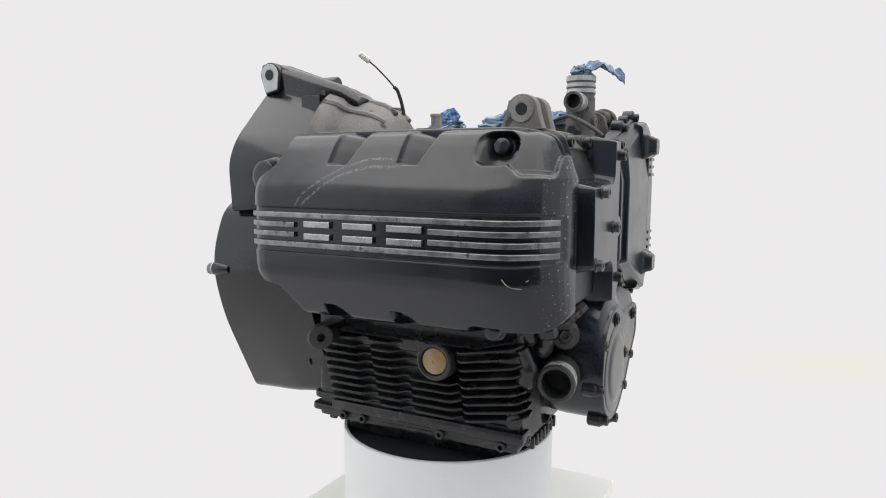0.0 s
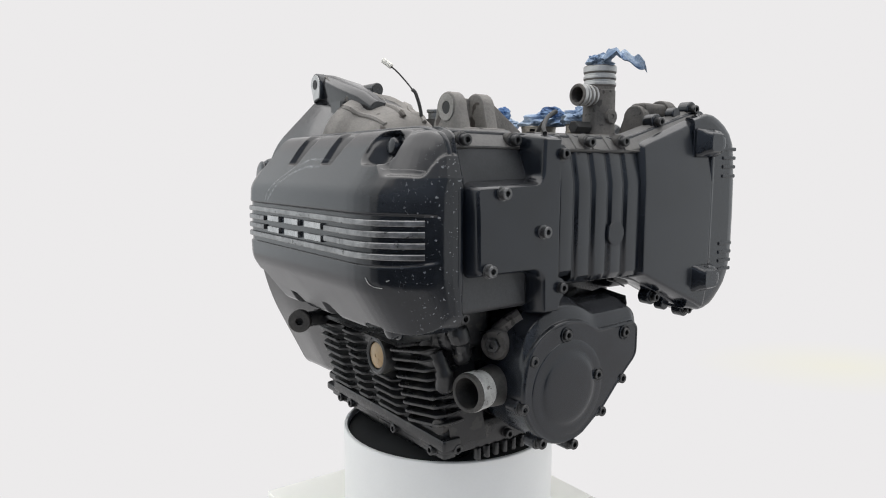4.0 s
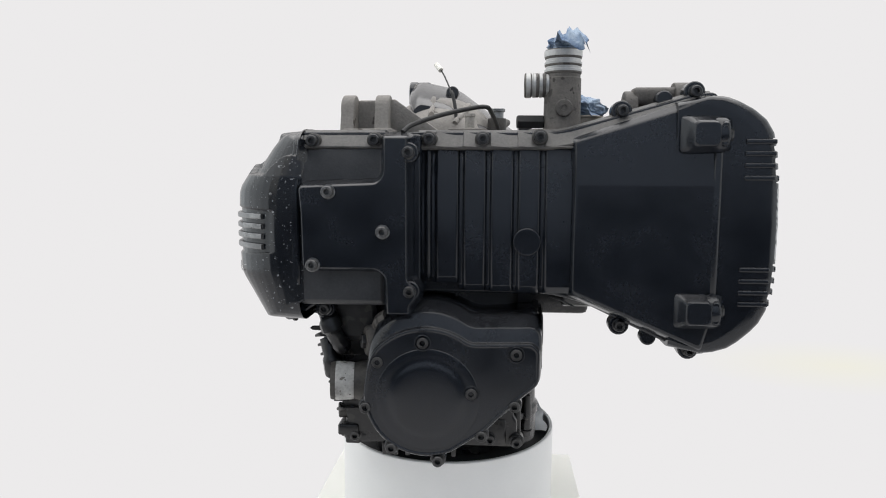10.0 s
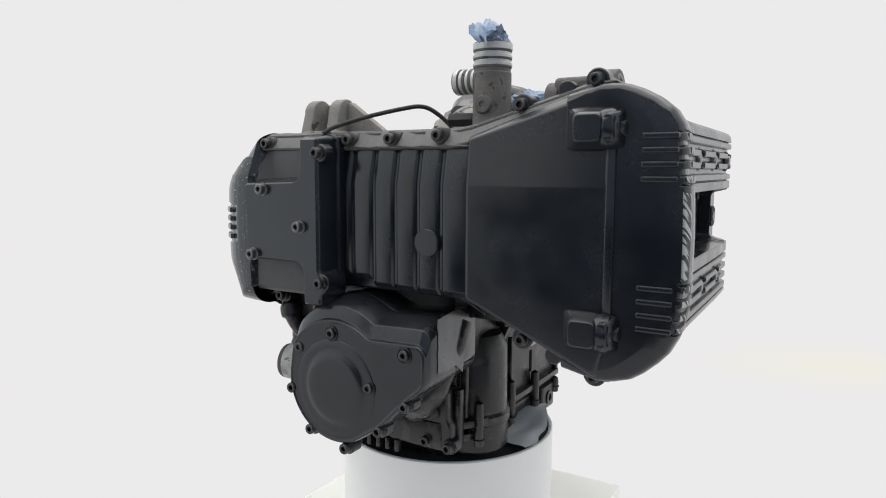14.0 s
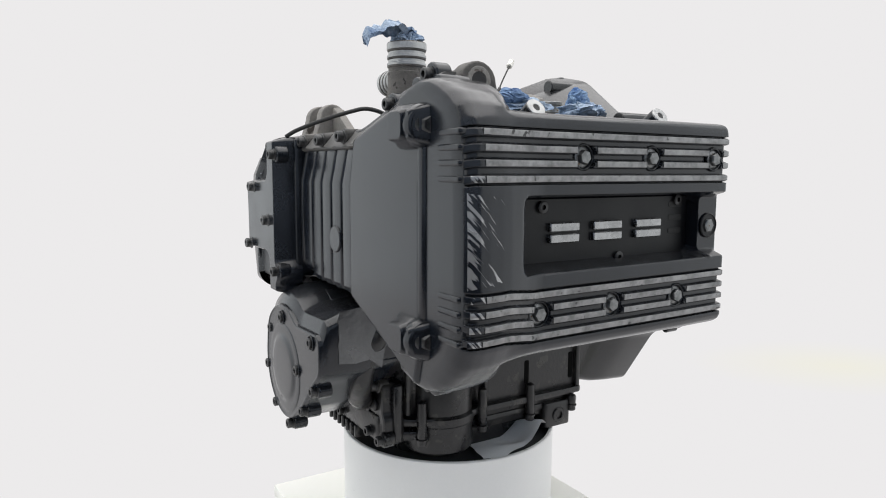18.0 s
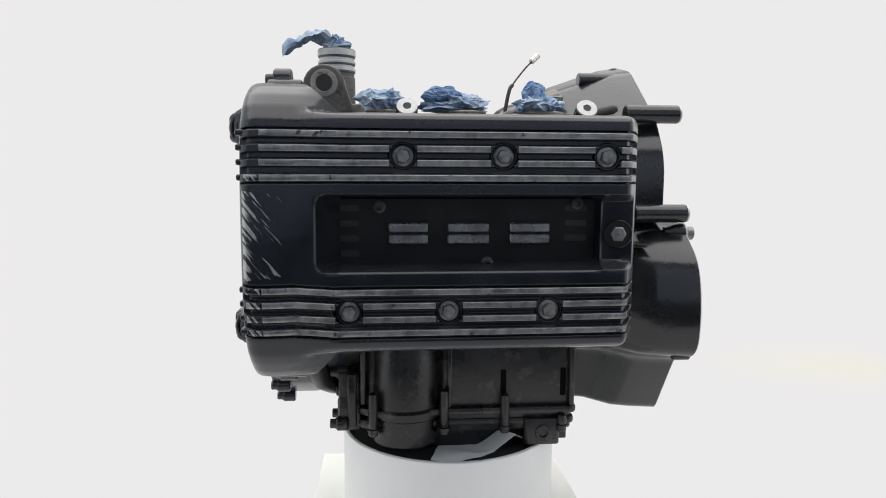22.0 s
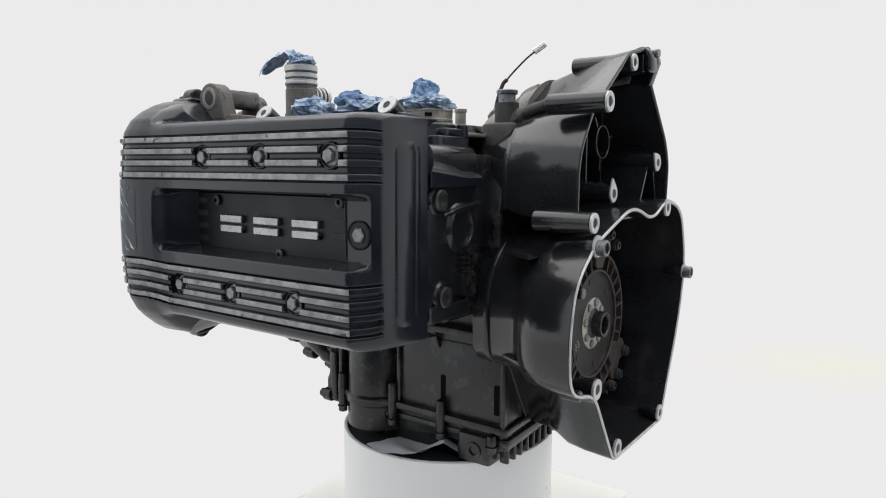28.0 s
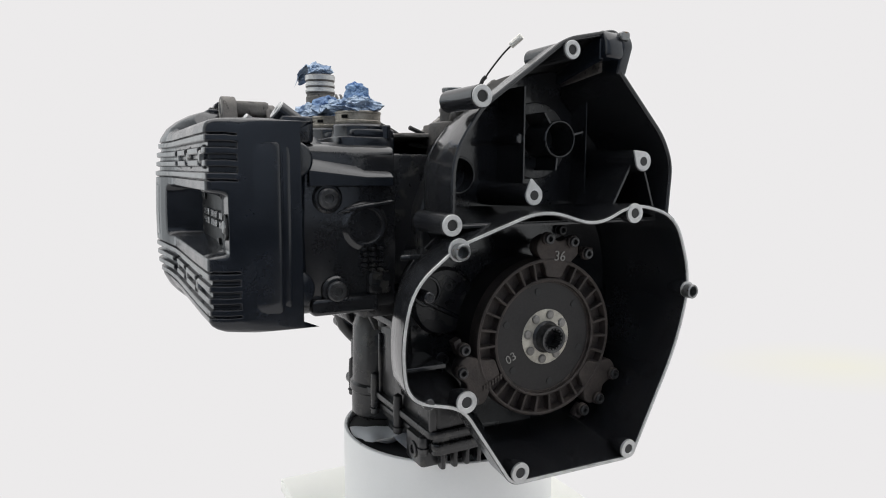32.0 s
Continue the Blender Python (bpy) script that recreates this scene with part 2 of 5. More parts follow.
def fillet(poly, r=6.0, n=4):
    """Round the corners of a polygon; a corner may carry its own radius as a third number."""
    out = []
    k = len(poly)
    for i in range(k):
        p = Vector(poly[i][:2])
        rad = poly[i][2] if len(poly[i]) > 2 else r
        a, b = Vector(poly[i - 1][:2]) - p, Vector(poly[(i + 1) % k][:2]) - p
        cut = min(rad, a.length * 0.45, b.length * 0.45)
        if cut < 0.2:
            out.append((p.x, p.y))
            continue
        s, e = p + a.normalized() * cut, p + b.normalized() * cut
        for j in range(n + 1):
            u = j / n
            q = s * (1 - u) ** 2 + p * 2 * u * (1 - u) + e * u * u
            out.append((q.x, q.y))
    return out


def inset(poly, d):
    """Move a polygon's sides inwards by d (outwards when negative); sides that would turn over shrink to a point."""
    area = sum(poly[i - 1][0] * poly[i][1] - poly[i][0] * poly[i - 1][1] for i in range(len(poly)))
    s = 1 if area > 0 else -1
    k = len(poly)
    out = []
    for i in range(k):
        p0, p1, p2 = Vector(poly[i - 1]), Vector(poly[i]), Vector(poly[(i + 1) % k])
        e1, e2 = (p1 - p0), (p2 - p1)
        if e1.length < 1e-6 or e2.length < 1e-6:
            out.append(p1.copy())
            continue
        e1.normalize(), e2.normalize()
        n1, n2 = Vector((-e1.y, e1.x)) * s, Vector((-e2.y, e2.x)) * s
        h = (n1 + n2)
        h = h / max(0.35, h.dot(h) / 2) if h.length > 1e-4 else n1
        out.append(p1 + h * d)
    for _ in range(12):
        turned = False
        for i in range(k):
            j = (i + 1) % k
            e = Vector(poly[j]) - Vector(poly[i])
            if (out[j] - out[i]).dot(e) < -1e-9:
                mid = (out[i] + out[j]) / 2
                out[i], out[j] = mid, mid.copy()
                turned = True
        if not turned:
            break
    return [(v.x, v.y) for v in out]


def loft(rings, cap0=True, cap1=True, closed=True, bm=None):
    """Skin through rings of 3D points, all of one length."""
    bm = bm or bmesh.new()
    vs = [[bm.verts.new(p) for p in r] for r in rings]
    n = len(rings[0])
    for a, b in zip(vs, vs[1:]):
        for i in range(n if closed else n - 1):
            j = (i + 1) % n
            bm.faces.new((a[i], a[j], b[j], b[i]))
    if cap0:
        bm.faces.new(vs[0][::-1])
    if cap1:
        bm.faces.new(vs[-1])
    return bm


def prism(poly, ax, a, b, bev=0.0, seg=2, bm=None, both=True):
    """A plate of that outline between a and b along the axis ax, its rims rounded in steps by bev."""
    poly = [p[:2] for p in poly]
    lo, hi = min(a, b), max(a, b)
    rings = []
    if bev:
        if both is True or both == "lo":
            rings = [(bev * (1 - math.sin(k * math.pi / 2 / seg)), lo + bev * (1 - math.cos(k * math.pi / 2 / seg))) for k in range(seg + 1)]
        else:
            rings.append((0, lo))
        if both is True or both == "hi":
            rings += [(bev * (1 - math.cos(k * math.pi / 2 / seg)), hi - bev * (1 - math.sin(k * math.pi / 2 / seg))) for k in range(seg + 1)]
        else:
            rings.append((0, hi))
    else:
        rings = [(0, lo), (0, hi)]
    return loft([[v3(ax, q[0], q[1], h) for q in (inset(poly, d) if d > 1e-6 else poly)] for d, h in rings], bm=bm)


def block(x0, x1, y0, y1, z0, z1, bev=2.0, r=4.0, ax="z", bm=None):
    """A rounded block."""
    if ax == "z":
        return prism(fillet([(x0, y0), (x1, y0), (x1, y1), (x0, y1)], r, 3), "z", z0, z1, bev, bm=bm)
    if ax == "y":
        return prism(fillet([(x0, z0), (x1, z0), (x1, z1), (x0, z1)], r, 3), "y", y0, y1, bev, bm=bm)
    return prism(fillet([(y0, z0), (y1, z0), (y1, z1), (y0, z1)], r, 3), "x", x0, x1, bev, bm=bm)


def lathe(profile, at=(0, 0, 0), d=(0, 0, 1), n=24, bm=None):
    """A turned body: (radius, height) pairs round the line from at along d; radius 0 closes it."""
    bm = bm or bmesh.new()
    q = Vector(d).normalized().to_track_quat("Z", "Y")
    at = Vector(at)
    rows = []
    for r, h in profile:
        if r < 1e-6:
            rows.append([bm.verts.new(at + q @ Vector((0, 0, h)))])
        else:
            rows.append([bm.verts.new(at + q @ Vector((r * math.cos(2 * math.pi * i / n), r * math.sin(2 * math.pi * i / n), h))) for i in range(n)])
    for a, b in zip(rows, rows[1:]):
        for i in range(n):
            j = (i + 1) % n
            if len(a) == 1 and len(b) == 1:
                continue
            if len(a) == 1:
                bm.faces.new((a[0], b[i], b[j]))
            elif len(b) == 1:
                bm.faces.new((a[i], a[j], b[0]))
            else:
                bm.faces.new((a[i], a[j], b[j], b[i]))
    return bm


def rod(at, d, length, r, n=20, bev=1.0, bm=None):
    return lathe([(0, 0), (r - bev, 0), (r, bev), (r, length - bev), (r - bev, length), (0, length)], at, d, n, bm)


def sleeve(at, d, length, r, hole, n=24, bev=0.8, deep=None, bm=None):
    """A boss or pipe with a bore that goes deep millimetres down from its far end."""
    deep = length * 0.95 if deep is None else deep
    return lathe([(0, 0), (r, 0), (r, length - bev), (r - bev, length), (hole + 0.4, length), (hole, length - 0.6), (hole, length - deep), (0, length - deep)], at, d, n, bm)


def cable(path, r, n=10, bm=None, smooth=6):
    """A bent round bar through the points of path."""
    pts = [Vector(p) for p in path]
    if smooth:
        fine = []
        ext = [pts[0] * 2 - pts[1]] + pts + [pts[-1] * 2 - pts[-2]]
        for i in range(1, len(ext) - 2):
            p0, p1, p2, p3 = ext[i - 1:i + 3]
            for k in range(smooth):
                u = k / smooth
                fine.append(0.5 * ((2 * p1) + (p2 - p0) * u + (2 * p0 - 5 * p1 + 4 * p2 - p3) * u * u + (3 * p1 - p0 - 3 * p2 + p3) * u ** 3))
        pts = fine + [pts[-1]]
    rings = []
    side = None
    for i, p in enumerate(pts):
        d = (pts[min(i + 1, len(pts) - 1)] - pts[max(i - 1, 0)]).normalized()
        if side is None:
            side = d.orthogonal().normalized()
        side = (side - d * side.dot(d)).normalized()
        up = d.cross(side)
        rr = r[i * (len(r) - 1) // max(1, len(pts) - 1)] if isinstance(r, (list, tuple)) else r
        rings.append([p + (side * math.cos(2 * math.pi * k / n) + up * math.sin(2 * math.pi * k / n)) * rr for k in range(n)])
    return loft(rings, bm=bm)


def ribbon(path, section, bm=None):
    """Sweep a flat (out, up) section along a level path of (x, y, z) points; out is to the right of the way."""
    rings = []
    for i, p in enumerate(path):
        a, b = Vector(path[max(i - 1, 0)]), Vector(path[min(i + 1, len(path) - 1)])
        d = b - a
        d.z = 0
        d.normalize()
        out = Vector((d.y, -d.x, 0))
        rings.append([Vector(p) + out * o + Vector((0, 0, u)) for o, u in section])
    return loft(rings, bm=bm)


def roughen(bm, amount, size, seed=0.0):
    for v in bm.verts:
        v.co += noise.noise_vector(v.co / size + Vector((seed, seed * 2, 0))) * amount
    return bm


def free_mesh(name, bm, material, sharp=32):
    return mesh_of(name, bm, material, sharp, up=0.0)


def line_at(table, v):
    """A value read off a table of (place, value) pairs in falling or rising order."""
    for (a, fa), (b, fb) in zip(table, table[1:]):
        if min(a, b) <= v <= max(a, b):
            return fa + (fb - fa) * (v - a) / (b - a) if abs(b - a) > 1e-9 else fa
    return table[0][1] if abs(v - table[0][0]) < abs(v - table[-1][0]) else table[-1][1]


def ease(e0, e1, v):
    u = min(1.0, max(0.0, (v - e0) / (e1 - e0)))
    return u * u * (3 - 2 * u)


def rounded(y, z, y0, y1, z0, z1, r):
    """Distance outside a rounded rectangle (negative inside)."""
    dy, dz = max(y0 + r - y, y - y1 + r), max(z0 + r - z, z - z1 + r)
    return math.hypot(max(dy, 0), max(dz, 0)) + min(max(dy, dz), 0) - r


DOWN_Y = (0, -1, 0)
# a socket-head screw and a flanged hex bolt, both along +z from their seat
SOCKET = free_mesh("socket_screw", lathe([(0, 0), (6.3, 0), (6.3, 1.2), (5.2, 1.5), (5.2, 6.4), (4.6, 7.2), (2.9, 7.2), (2.6, 6.8), (2.4, 3.2), (0, 3.0)], n=18), STEEL)
SOCKET_BARE = free_mesh("socket_screw_bare", lathe([(0, 0), (6.6, 0), (6.6, 1.2), (5.4, 1.4), (5.4, 6.6), (4.7, 7.4), (2.9, 7.4), (2.6, 7.0), (2.4, 3.2), (0, 3.0)], n=18), WORN_STEEL)
HEX = free_mesh("hex_bolt", lathe([(0, 0), (6.6, 0), (6.6, 5.2), (5.6, 6.6), (0, 6.9)], n=6, bm=lathe([(0, 0), (8.8, 0), (8.8, 1.4), (7.0, 2.4), (0, 2.4)], n=24)), ZINC)
CAP = free_mesh("dome_bolt", lathe([(0, 0), (6.8, 0), (6.8, 5.0), (5.4, 6.8), (0, 7.2)], n=6, bm=lathe([(0, 0), (10.8, 0), (10.8, 1.6), (9.0, 3.4), (0, 3.6)], n=28)), STEEL)
CAP_SMALL = free_mesh("small_dome_bolt", lathe([(0, 0), (11, 0), (11, 2), (9, 3), (8.4, 8.0), (7, 10.0), (4, 11), (0, 11.4)], n=24), BLACK)
FRONT = pose(0, 0, 0, 90, 0, 0)      # +z turned to -y
REAR = pose(0, 0, 0, -90, 0, 0)      # +z turned to +y
RIGHT = pose(0, 0, 0, 0, 90, 0)      # +z turned to +x
LEFT = pose(0, 0, 0, 0, -90, 0)      # +z turned to -x

# ---------------------------------------------------------------- the light tent
def tent():
    # back wall curves into the floor; glowing sides and roof, out of view, close it and give the light; the camera
    # looks in through the open front
    rings = []
    prof = [(-1.0, 0.0), (0.9, 0.0)] + [(0.9 + 0.7 * math.sin(a), 0.7 - 0.7 * math.cos(a)) for a in [radians(k * 10) for k in range(1, 10)]] + [(1.6, 2.2)]
    for x in (-1.7, 1.7):
        rings.append([(x * 1000, y * 1000, z * 1000) for y, z in prof])
    ob = new("backdrop", free_mesh("backdrop", loft(rings, False, False, closed=False), TENT))
    tagged(ob, "seamless white backlit studio sweep under the turntable", "backdrop", kind="structure")
    for name, x, y0 in (("wall_west", -1.7, -1200), ("wall_east", 1.7, -1480)):
        w = new(name, free_mesh(name, prism([(y0, -20), (1620, -20), (1620, 2220), (y0, 2220)], "x", x * 1000 + (1 if x > 0 else -21), x * 1000 + (21 if x > 0 else -1)), SIDE_DIM if x > 0 else SIDE))
        tagged(w, "unseen white glowing side of a light tent, set for its reflections", "wall", kind="structure")
    # reflector added out of view to brighten reflections on the left of the covers
    fl = new("wall_reflector", free_mesh("wall_reflector", prism([(-1690, -1222), (-1400, -1386), (-1392, -1372), (-1682, -1208)], "z", 420, 2195), BOARD))
    tagged(fl, "unseen white reflector added beside the open front of the light tent", "wall", kind="structure")
    c = new("ceiling", free_mesh("ceiling", prism([(-1720, -1300), (1720, -1300), (1720, 1620), (-1720, 1620)], "z", 2201, 2221), ROOF))
    tagged(c, "unseen white glowing roof of a light tent, set as top light", "ceiling", kind="structure")
    # unseen dark floor, walls and low band, added to shape the paint's reflections
    fl = new("floor", free_mesh("floor", prism([(-2400, -1760), (1720, -1760), (1720, 1620), (-2400, 1620)], "z", -60, -25), DARK_BASE))
    tagged(fl, "unseen dark floor added under the light tent", "floor", kind="structure")
    r = new("wall_south", free_mesh("wall_south", prism([(-2400, 400), (2400, 400), (2400, 2600), (-2400, 2600)], "y", -1760, -1740), DARK_ROOM))
    tagged(r, "unseen blue-grey wall added behind the camera for reflections", "wall", kind="structure")
    r = new("wall_room_side", free_mesh("wall_room_side", prism([(-1735, 400), (1700, 400), (1700, 2600), (-1735, 2600)], "x", -2400, -2380), DARK_ROOM))
    tagged(r, "unseen blue-grey side wall added beside the tent for reflections", "wall", kind="structure")
    d = new("dark_band", free_mesh("dark_band", prism([(-2379, -1739), (2400, -1739), (2400, -1719), (-2359, -1719), (-2359, 1700), (-2379, 1700)], "z", -24, 404), DARK_BASE))
    tagged(d, "unseen dark band added along the walls to darken low reflections", "wall", kind="structure")


tent()


def stand():
    e = new("display_stand")
    e.location = (0, 0, 0.04)
    tagged(e, "round white plastic pipe with a dark pad, carrying the engine", "stand")
    h = 114.0

    def add(name, bm, mat, label=""):
        ob = new(name, mesh_of(name, bm, mat, up=0.0))
        ob.parent = e
        if label:
            tagged(ob, label)
    add("pipe", lathe([(122.5, 2), (122.5, h - 1.5), (123.5, h), (126.2, h), (127.2, h - 1), (127.2, 0), (123.5, 0), (122.5, 2)], n=96), WHITE)
    add("pad", lathe([(0, h - 12), (119.5, h - 12), (121.5, h - 10), (122.2, h - 8), (121.5, h - 6.2), (0, h - 6)], n=72), PAD, "dark grey rubber pad")
    return e


def paper_sheet():
    """A crumpled sheet of white paper tucked between the pad and the engine."""
    bm = bmesh.new()
    nx, ny = 26, 26
    g = []
    for i in range(nx):
        for j in range(ny):
            u, v = i / (nx - 1), j / (ny - 1)
            a = radians(-14 + 90 * u)
            edge = 121.0 - 6 * max(0.0, noise.noise(Vector((u * 7, 0.0, 9.0))))
            r = 45 + (edge - 45) * v
            z = 7 * noise.noise(Vector((u * 4, v * 3, 3.1))) * v + 4 * v * v
            z += 20 * max(0.0, 1 - abs(math.degrees(a) - 33) / 15) * min(1.0, v * 1.3)
            g.append(bm.verts.new((r * math.cos(a), r * math.sin(a), max(0.5, 1.5 + z))))
    for i in range(nx - 1):
        for j in range(ny - 1):
            bm.faces.new((g[i * ny + j], g[(i + 1) * ny + j], g[(i + 1) * ny + j + 1], g[i * ny + j + 1]))
    ob = new("paper_sheet", free_mesh("paper_sheet", bm, PAPER, 40))
    ob.location = (0, 0, 0.04 + 0.1086)
    tagged(ob, "crumpled white paper sheet lying on the dark pad", "paper")
    return ob


def board():
    s = 168.5
    ob = new("turntable_board", free_mesh("turntable_board", block(-s, s, -s, s, 24, 40, 1.2, 2.0), BOARD))
    tagged(ob, "square white board of the turntable under the pipe", "turntable")
    hub = new("foot", free_mesh("foot", lathe([(0, 0), (118, 0), (120, 2), (120, 22), (118, 24.4), (0, 24.4)], n=64), BOARD))
    hub.parent = ob
    return ob


STAND, SHEET, TABLE = stand(), paper_sheet(), board()

# ---------------------------------------------------------------- the engine
ENGINE = new("motorcycle_engine")
ENGINE.location = (0, 0, LEVEL + BASE / 1000)
tagged(ENGINE, "used black three-cylinder motorcycle engine lying flat on a white stand", "engine")


def crankcase():
    core = prism(fillet([(-128, -150), (150, -150), (150, 112), (-128, 105)], 10), "z", -112, 14, 3)
    prism(fillet([(-120, -140), (72, -128), (84, -112), (84, 112), (-120, 105)], 10), "z", -190, -100, 3, bm=core)
    block(-128, -10, -150, 108, 6, 33, 2, 6, bm=core)
    block(-128, 150, -150, -100, 6, 33, 2, 6, bm=core)
    c = part("crankcase", core, GRIME, ENGINE, "oily black crankcase casting")
    # rear half of the lower case towards the head side, with its flange line, posts and filter bulge
    low = prism(fillet([(-98, -124), (62, -112), (76, -96), (76, -20), (85, -12), (85, 131), (-98, 122)], 8), "z", -288, -180, 2)
    lc = part("lower_case", low, GRIME, ENGINE)
    part("filter_housing", lathe([(0, 0), (35, 0), (38, 3), (38, 30), (40, 32), (40, 40), (37, 43), (36, 112), (30, 126), (14, 132), (0, 132)], (65, -54, -302), (0, 0, 1), 40), GRIME, lc, "round oil filter housing")
    fl = prism(fillet([(-100, -130), (74, -114), (90, -94, 20), (106, -54, 36), (90, -16), (92, -8), (92, 135), (-100, 128)], 9), "z", -268, -260, 2)
    part("pan_flange", fl, GRIME, lc)
    fl2 = prism(fillet([(-102, -132), (72, -118), (86, -96, 20), (98, -54, 32), (86, -16), (87, -8), (87, 134), (-102, 130)], 9), "z", -282, -274, 2)
    part("pan_rim", fl2, GRIME, lc)
    for y, h in ((-90, 40), (-13, 42), (54, 36), (118, 12)):
        x = 92
        part("post", lathe([(0, 0), (4.2, 0), (5.2, 2), (5.4, h * 0.6), (4.6, h), (0, h + 3)], (x - 1, y, -282), (0, 0, 1), 14), GRIME, lc)
        repeat("pan_screw", SOCKET, lc, (x - 1, y, -281), pose(0, 0, 0, 180, 0, 0))
    # plates standing slightly proud, coloured as the shade of recesses
    for y, z0, z1 in ((53, -246, -219), (120, -250, -218)):
        part("drain_slot_shade", block(84.6, 85.5, y - 3.2, y + 3.2, z0, z1, 0.3, 2, "x"), DEEP, lc)
    part("case_band", block(78, 97, -40, 126, -171, -163, 2, 3), GRIME, lc)
    for y in (-25, 45, 98):
        part("band_gusset", prism([(82, -190), (87, -190), (95, -172), (95, -168), (82, -168)], "y", y - 4, y + 4, 1), GRIME, lc)
    for y in (12, 98):
        repeat("band_screw", SOCKET, lc, (91, y, -170), pose(0, 0, 0, 180, 0, 0))
    part("case_rib", block(82, 89, -9, -4, -262, -190, 1.5, 2), GRIME, lc)
    part("case_rib", block(82, 90, 126, 132, -262, -175, 1.5, 2), GRIME, lc)
    part("corner_foot", block(60, 92, 76, 116, -304, -274, 2, 5), GRIME, lc)
    part("corner_eye", sleeve((79, 97, -290), (1, 0, 0), 15, 9, 4.6, 18), GRIME, lc)
    part("pan_floor", prism(fillet([(-74, -92), (50, -92), (74, -20), (74, 104), (-74, 100)], 12), "z", BASE + 0.5, -280, 4), GRIME, lc)
    # knobbly front corner beside the filter housing
    part("corner_casting", prism(fillet([(22, -286), (80, -286), (80, -258, 5), (76, -252), (76, -222, 6), (54, -218, 6), (42, -232), (22, -238)], 4), "y", -128, -104, 3), GRIME, lc)
    for x, z, r in ((42, -250, 7.5), (58, -246, 7.0)):
        part("casting_plug", rod((x, -120, z), (0.1, -1, 0), 12, r, 20), GRIME, lc)
    for x, z in ((66, -224), (80, -278)):
        part("screw_boss", rod((x - 1, -118, z), DOWN_Y, 12, 8, 18), GRIME, lc)
        repeat("pan_screw", SOCKET, lc, (x - 1, -130, z), FRONT)
    part("casting_rib", block(76, 84, -118, -108, -282, -222, 2, 3), GRIME, lc)
    part("casting_rib", block(76, 84, -104, -98, -256, -150, 1.5, 2), GRIME, lc)
    # toothed edge under the rear of the pan
    for k in range(11):
        part("pan_rib", block(-70 + k * 14, -65 + k * 14, 118, 128, -304, -284, 1, 2), GRIME, lc)
    for k in range(7):
        part("pan_rib", block(-60 + k * 12, -55 + k * 12, -132, -124, -297, -284, 1, 2), GRIME, lc)
    # front of the pan, under the pump cover
    part("pan_front", block(-98, 70, -130, -112, -284, -256, 2, 6), GRIME, lc)
    for x in (-88, -20, 52):
        repeat("pan_screw", SOCKET, lc, (x, -129.5, -276), FRONT)
    # pipes and castings between cover and pan at the front
    part("front_casting", block(-116, -60, -150, -110, -172, -126, 6, 14, "y"), GRIME, ENGINE, "dirty front casting under the chain cover")
    for path, r in (([(-112, -150, -138), (-106, -158, -152), (-100, -156, -168), (-94, -148, -180)], [9, 11, 8, 9, 6]), 
                    ([(-116, -136, -172), (-110, -142, -192), (-108, -138, -212)], [7, 9, 6])):
        part("front_casting_arm", roughen(cable(path, r, 12), 1.0, 14.0), GRIME, ENGINE)
    repeat("casting_screw", SOCKET, ENGINE, (-109, -166, -135), FRONT)
    part("case_top", block(-118, 104, -118, 98, 31, 35, 1.5, 10), DOME, ENGINE, "dusty bare top of the crankcase")
    part("cylinder_underside", block(70, 150, -120, 100, -146, -108, 5, 10), GRIME, ENGINE)
    return c


crankcase()


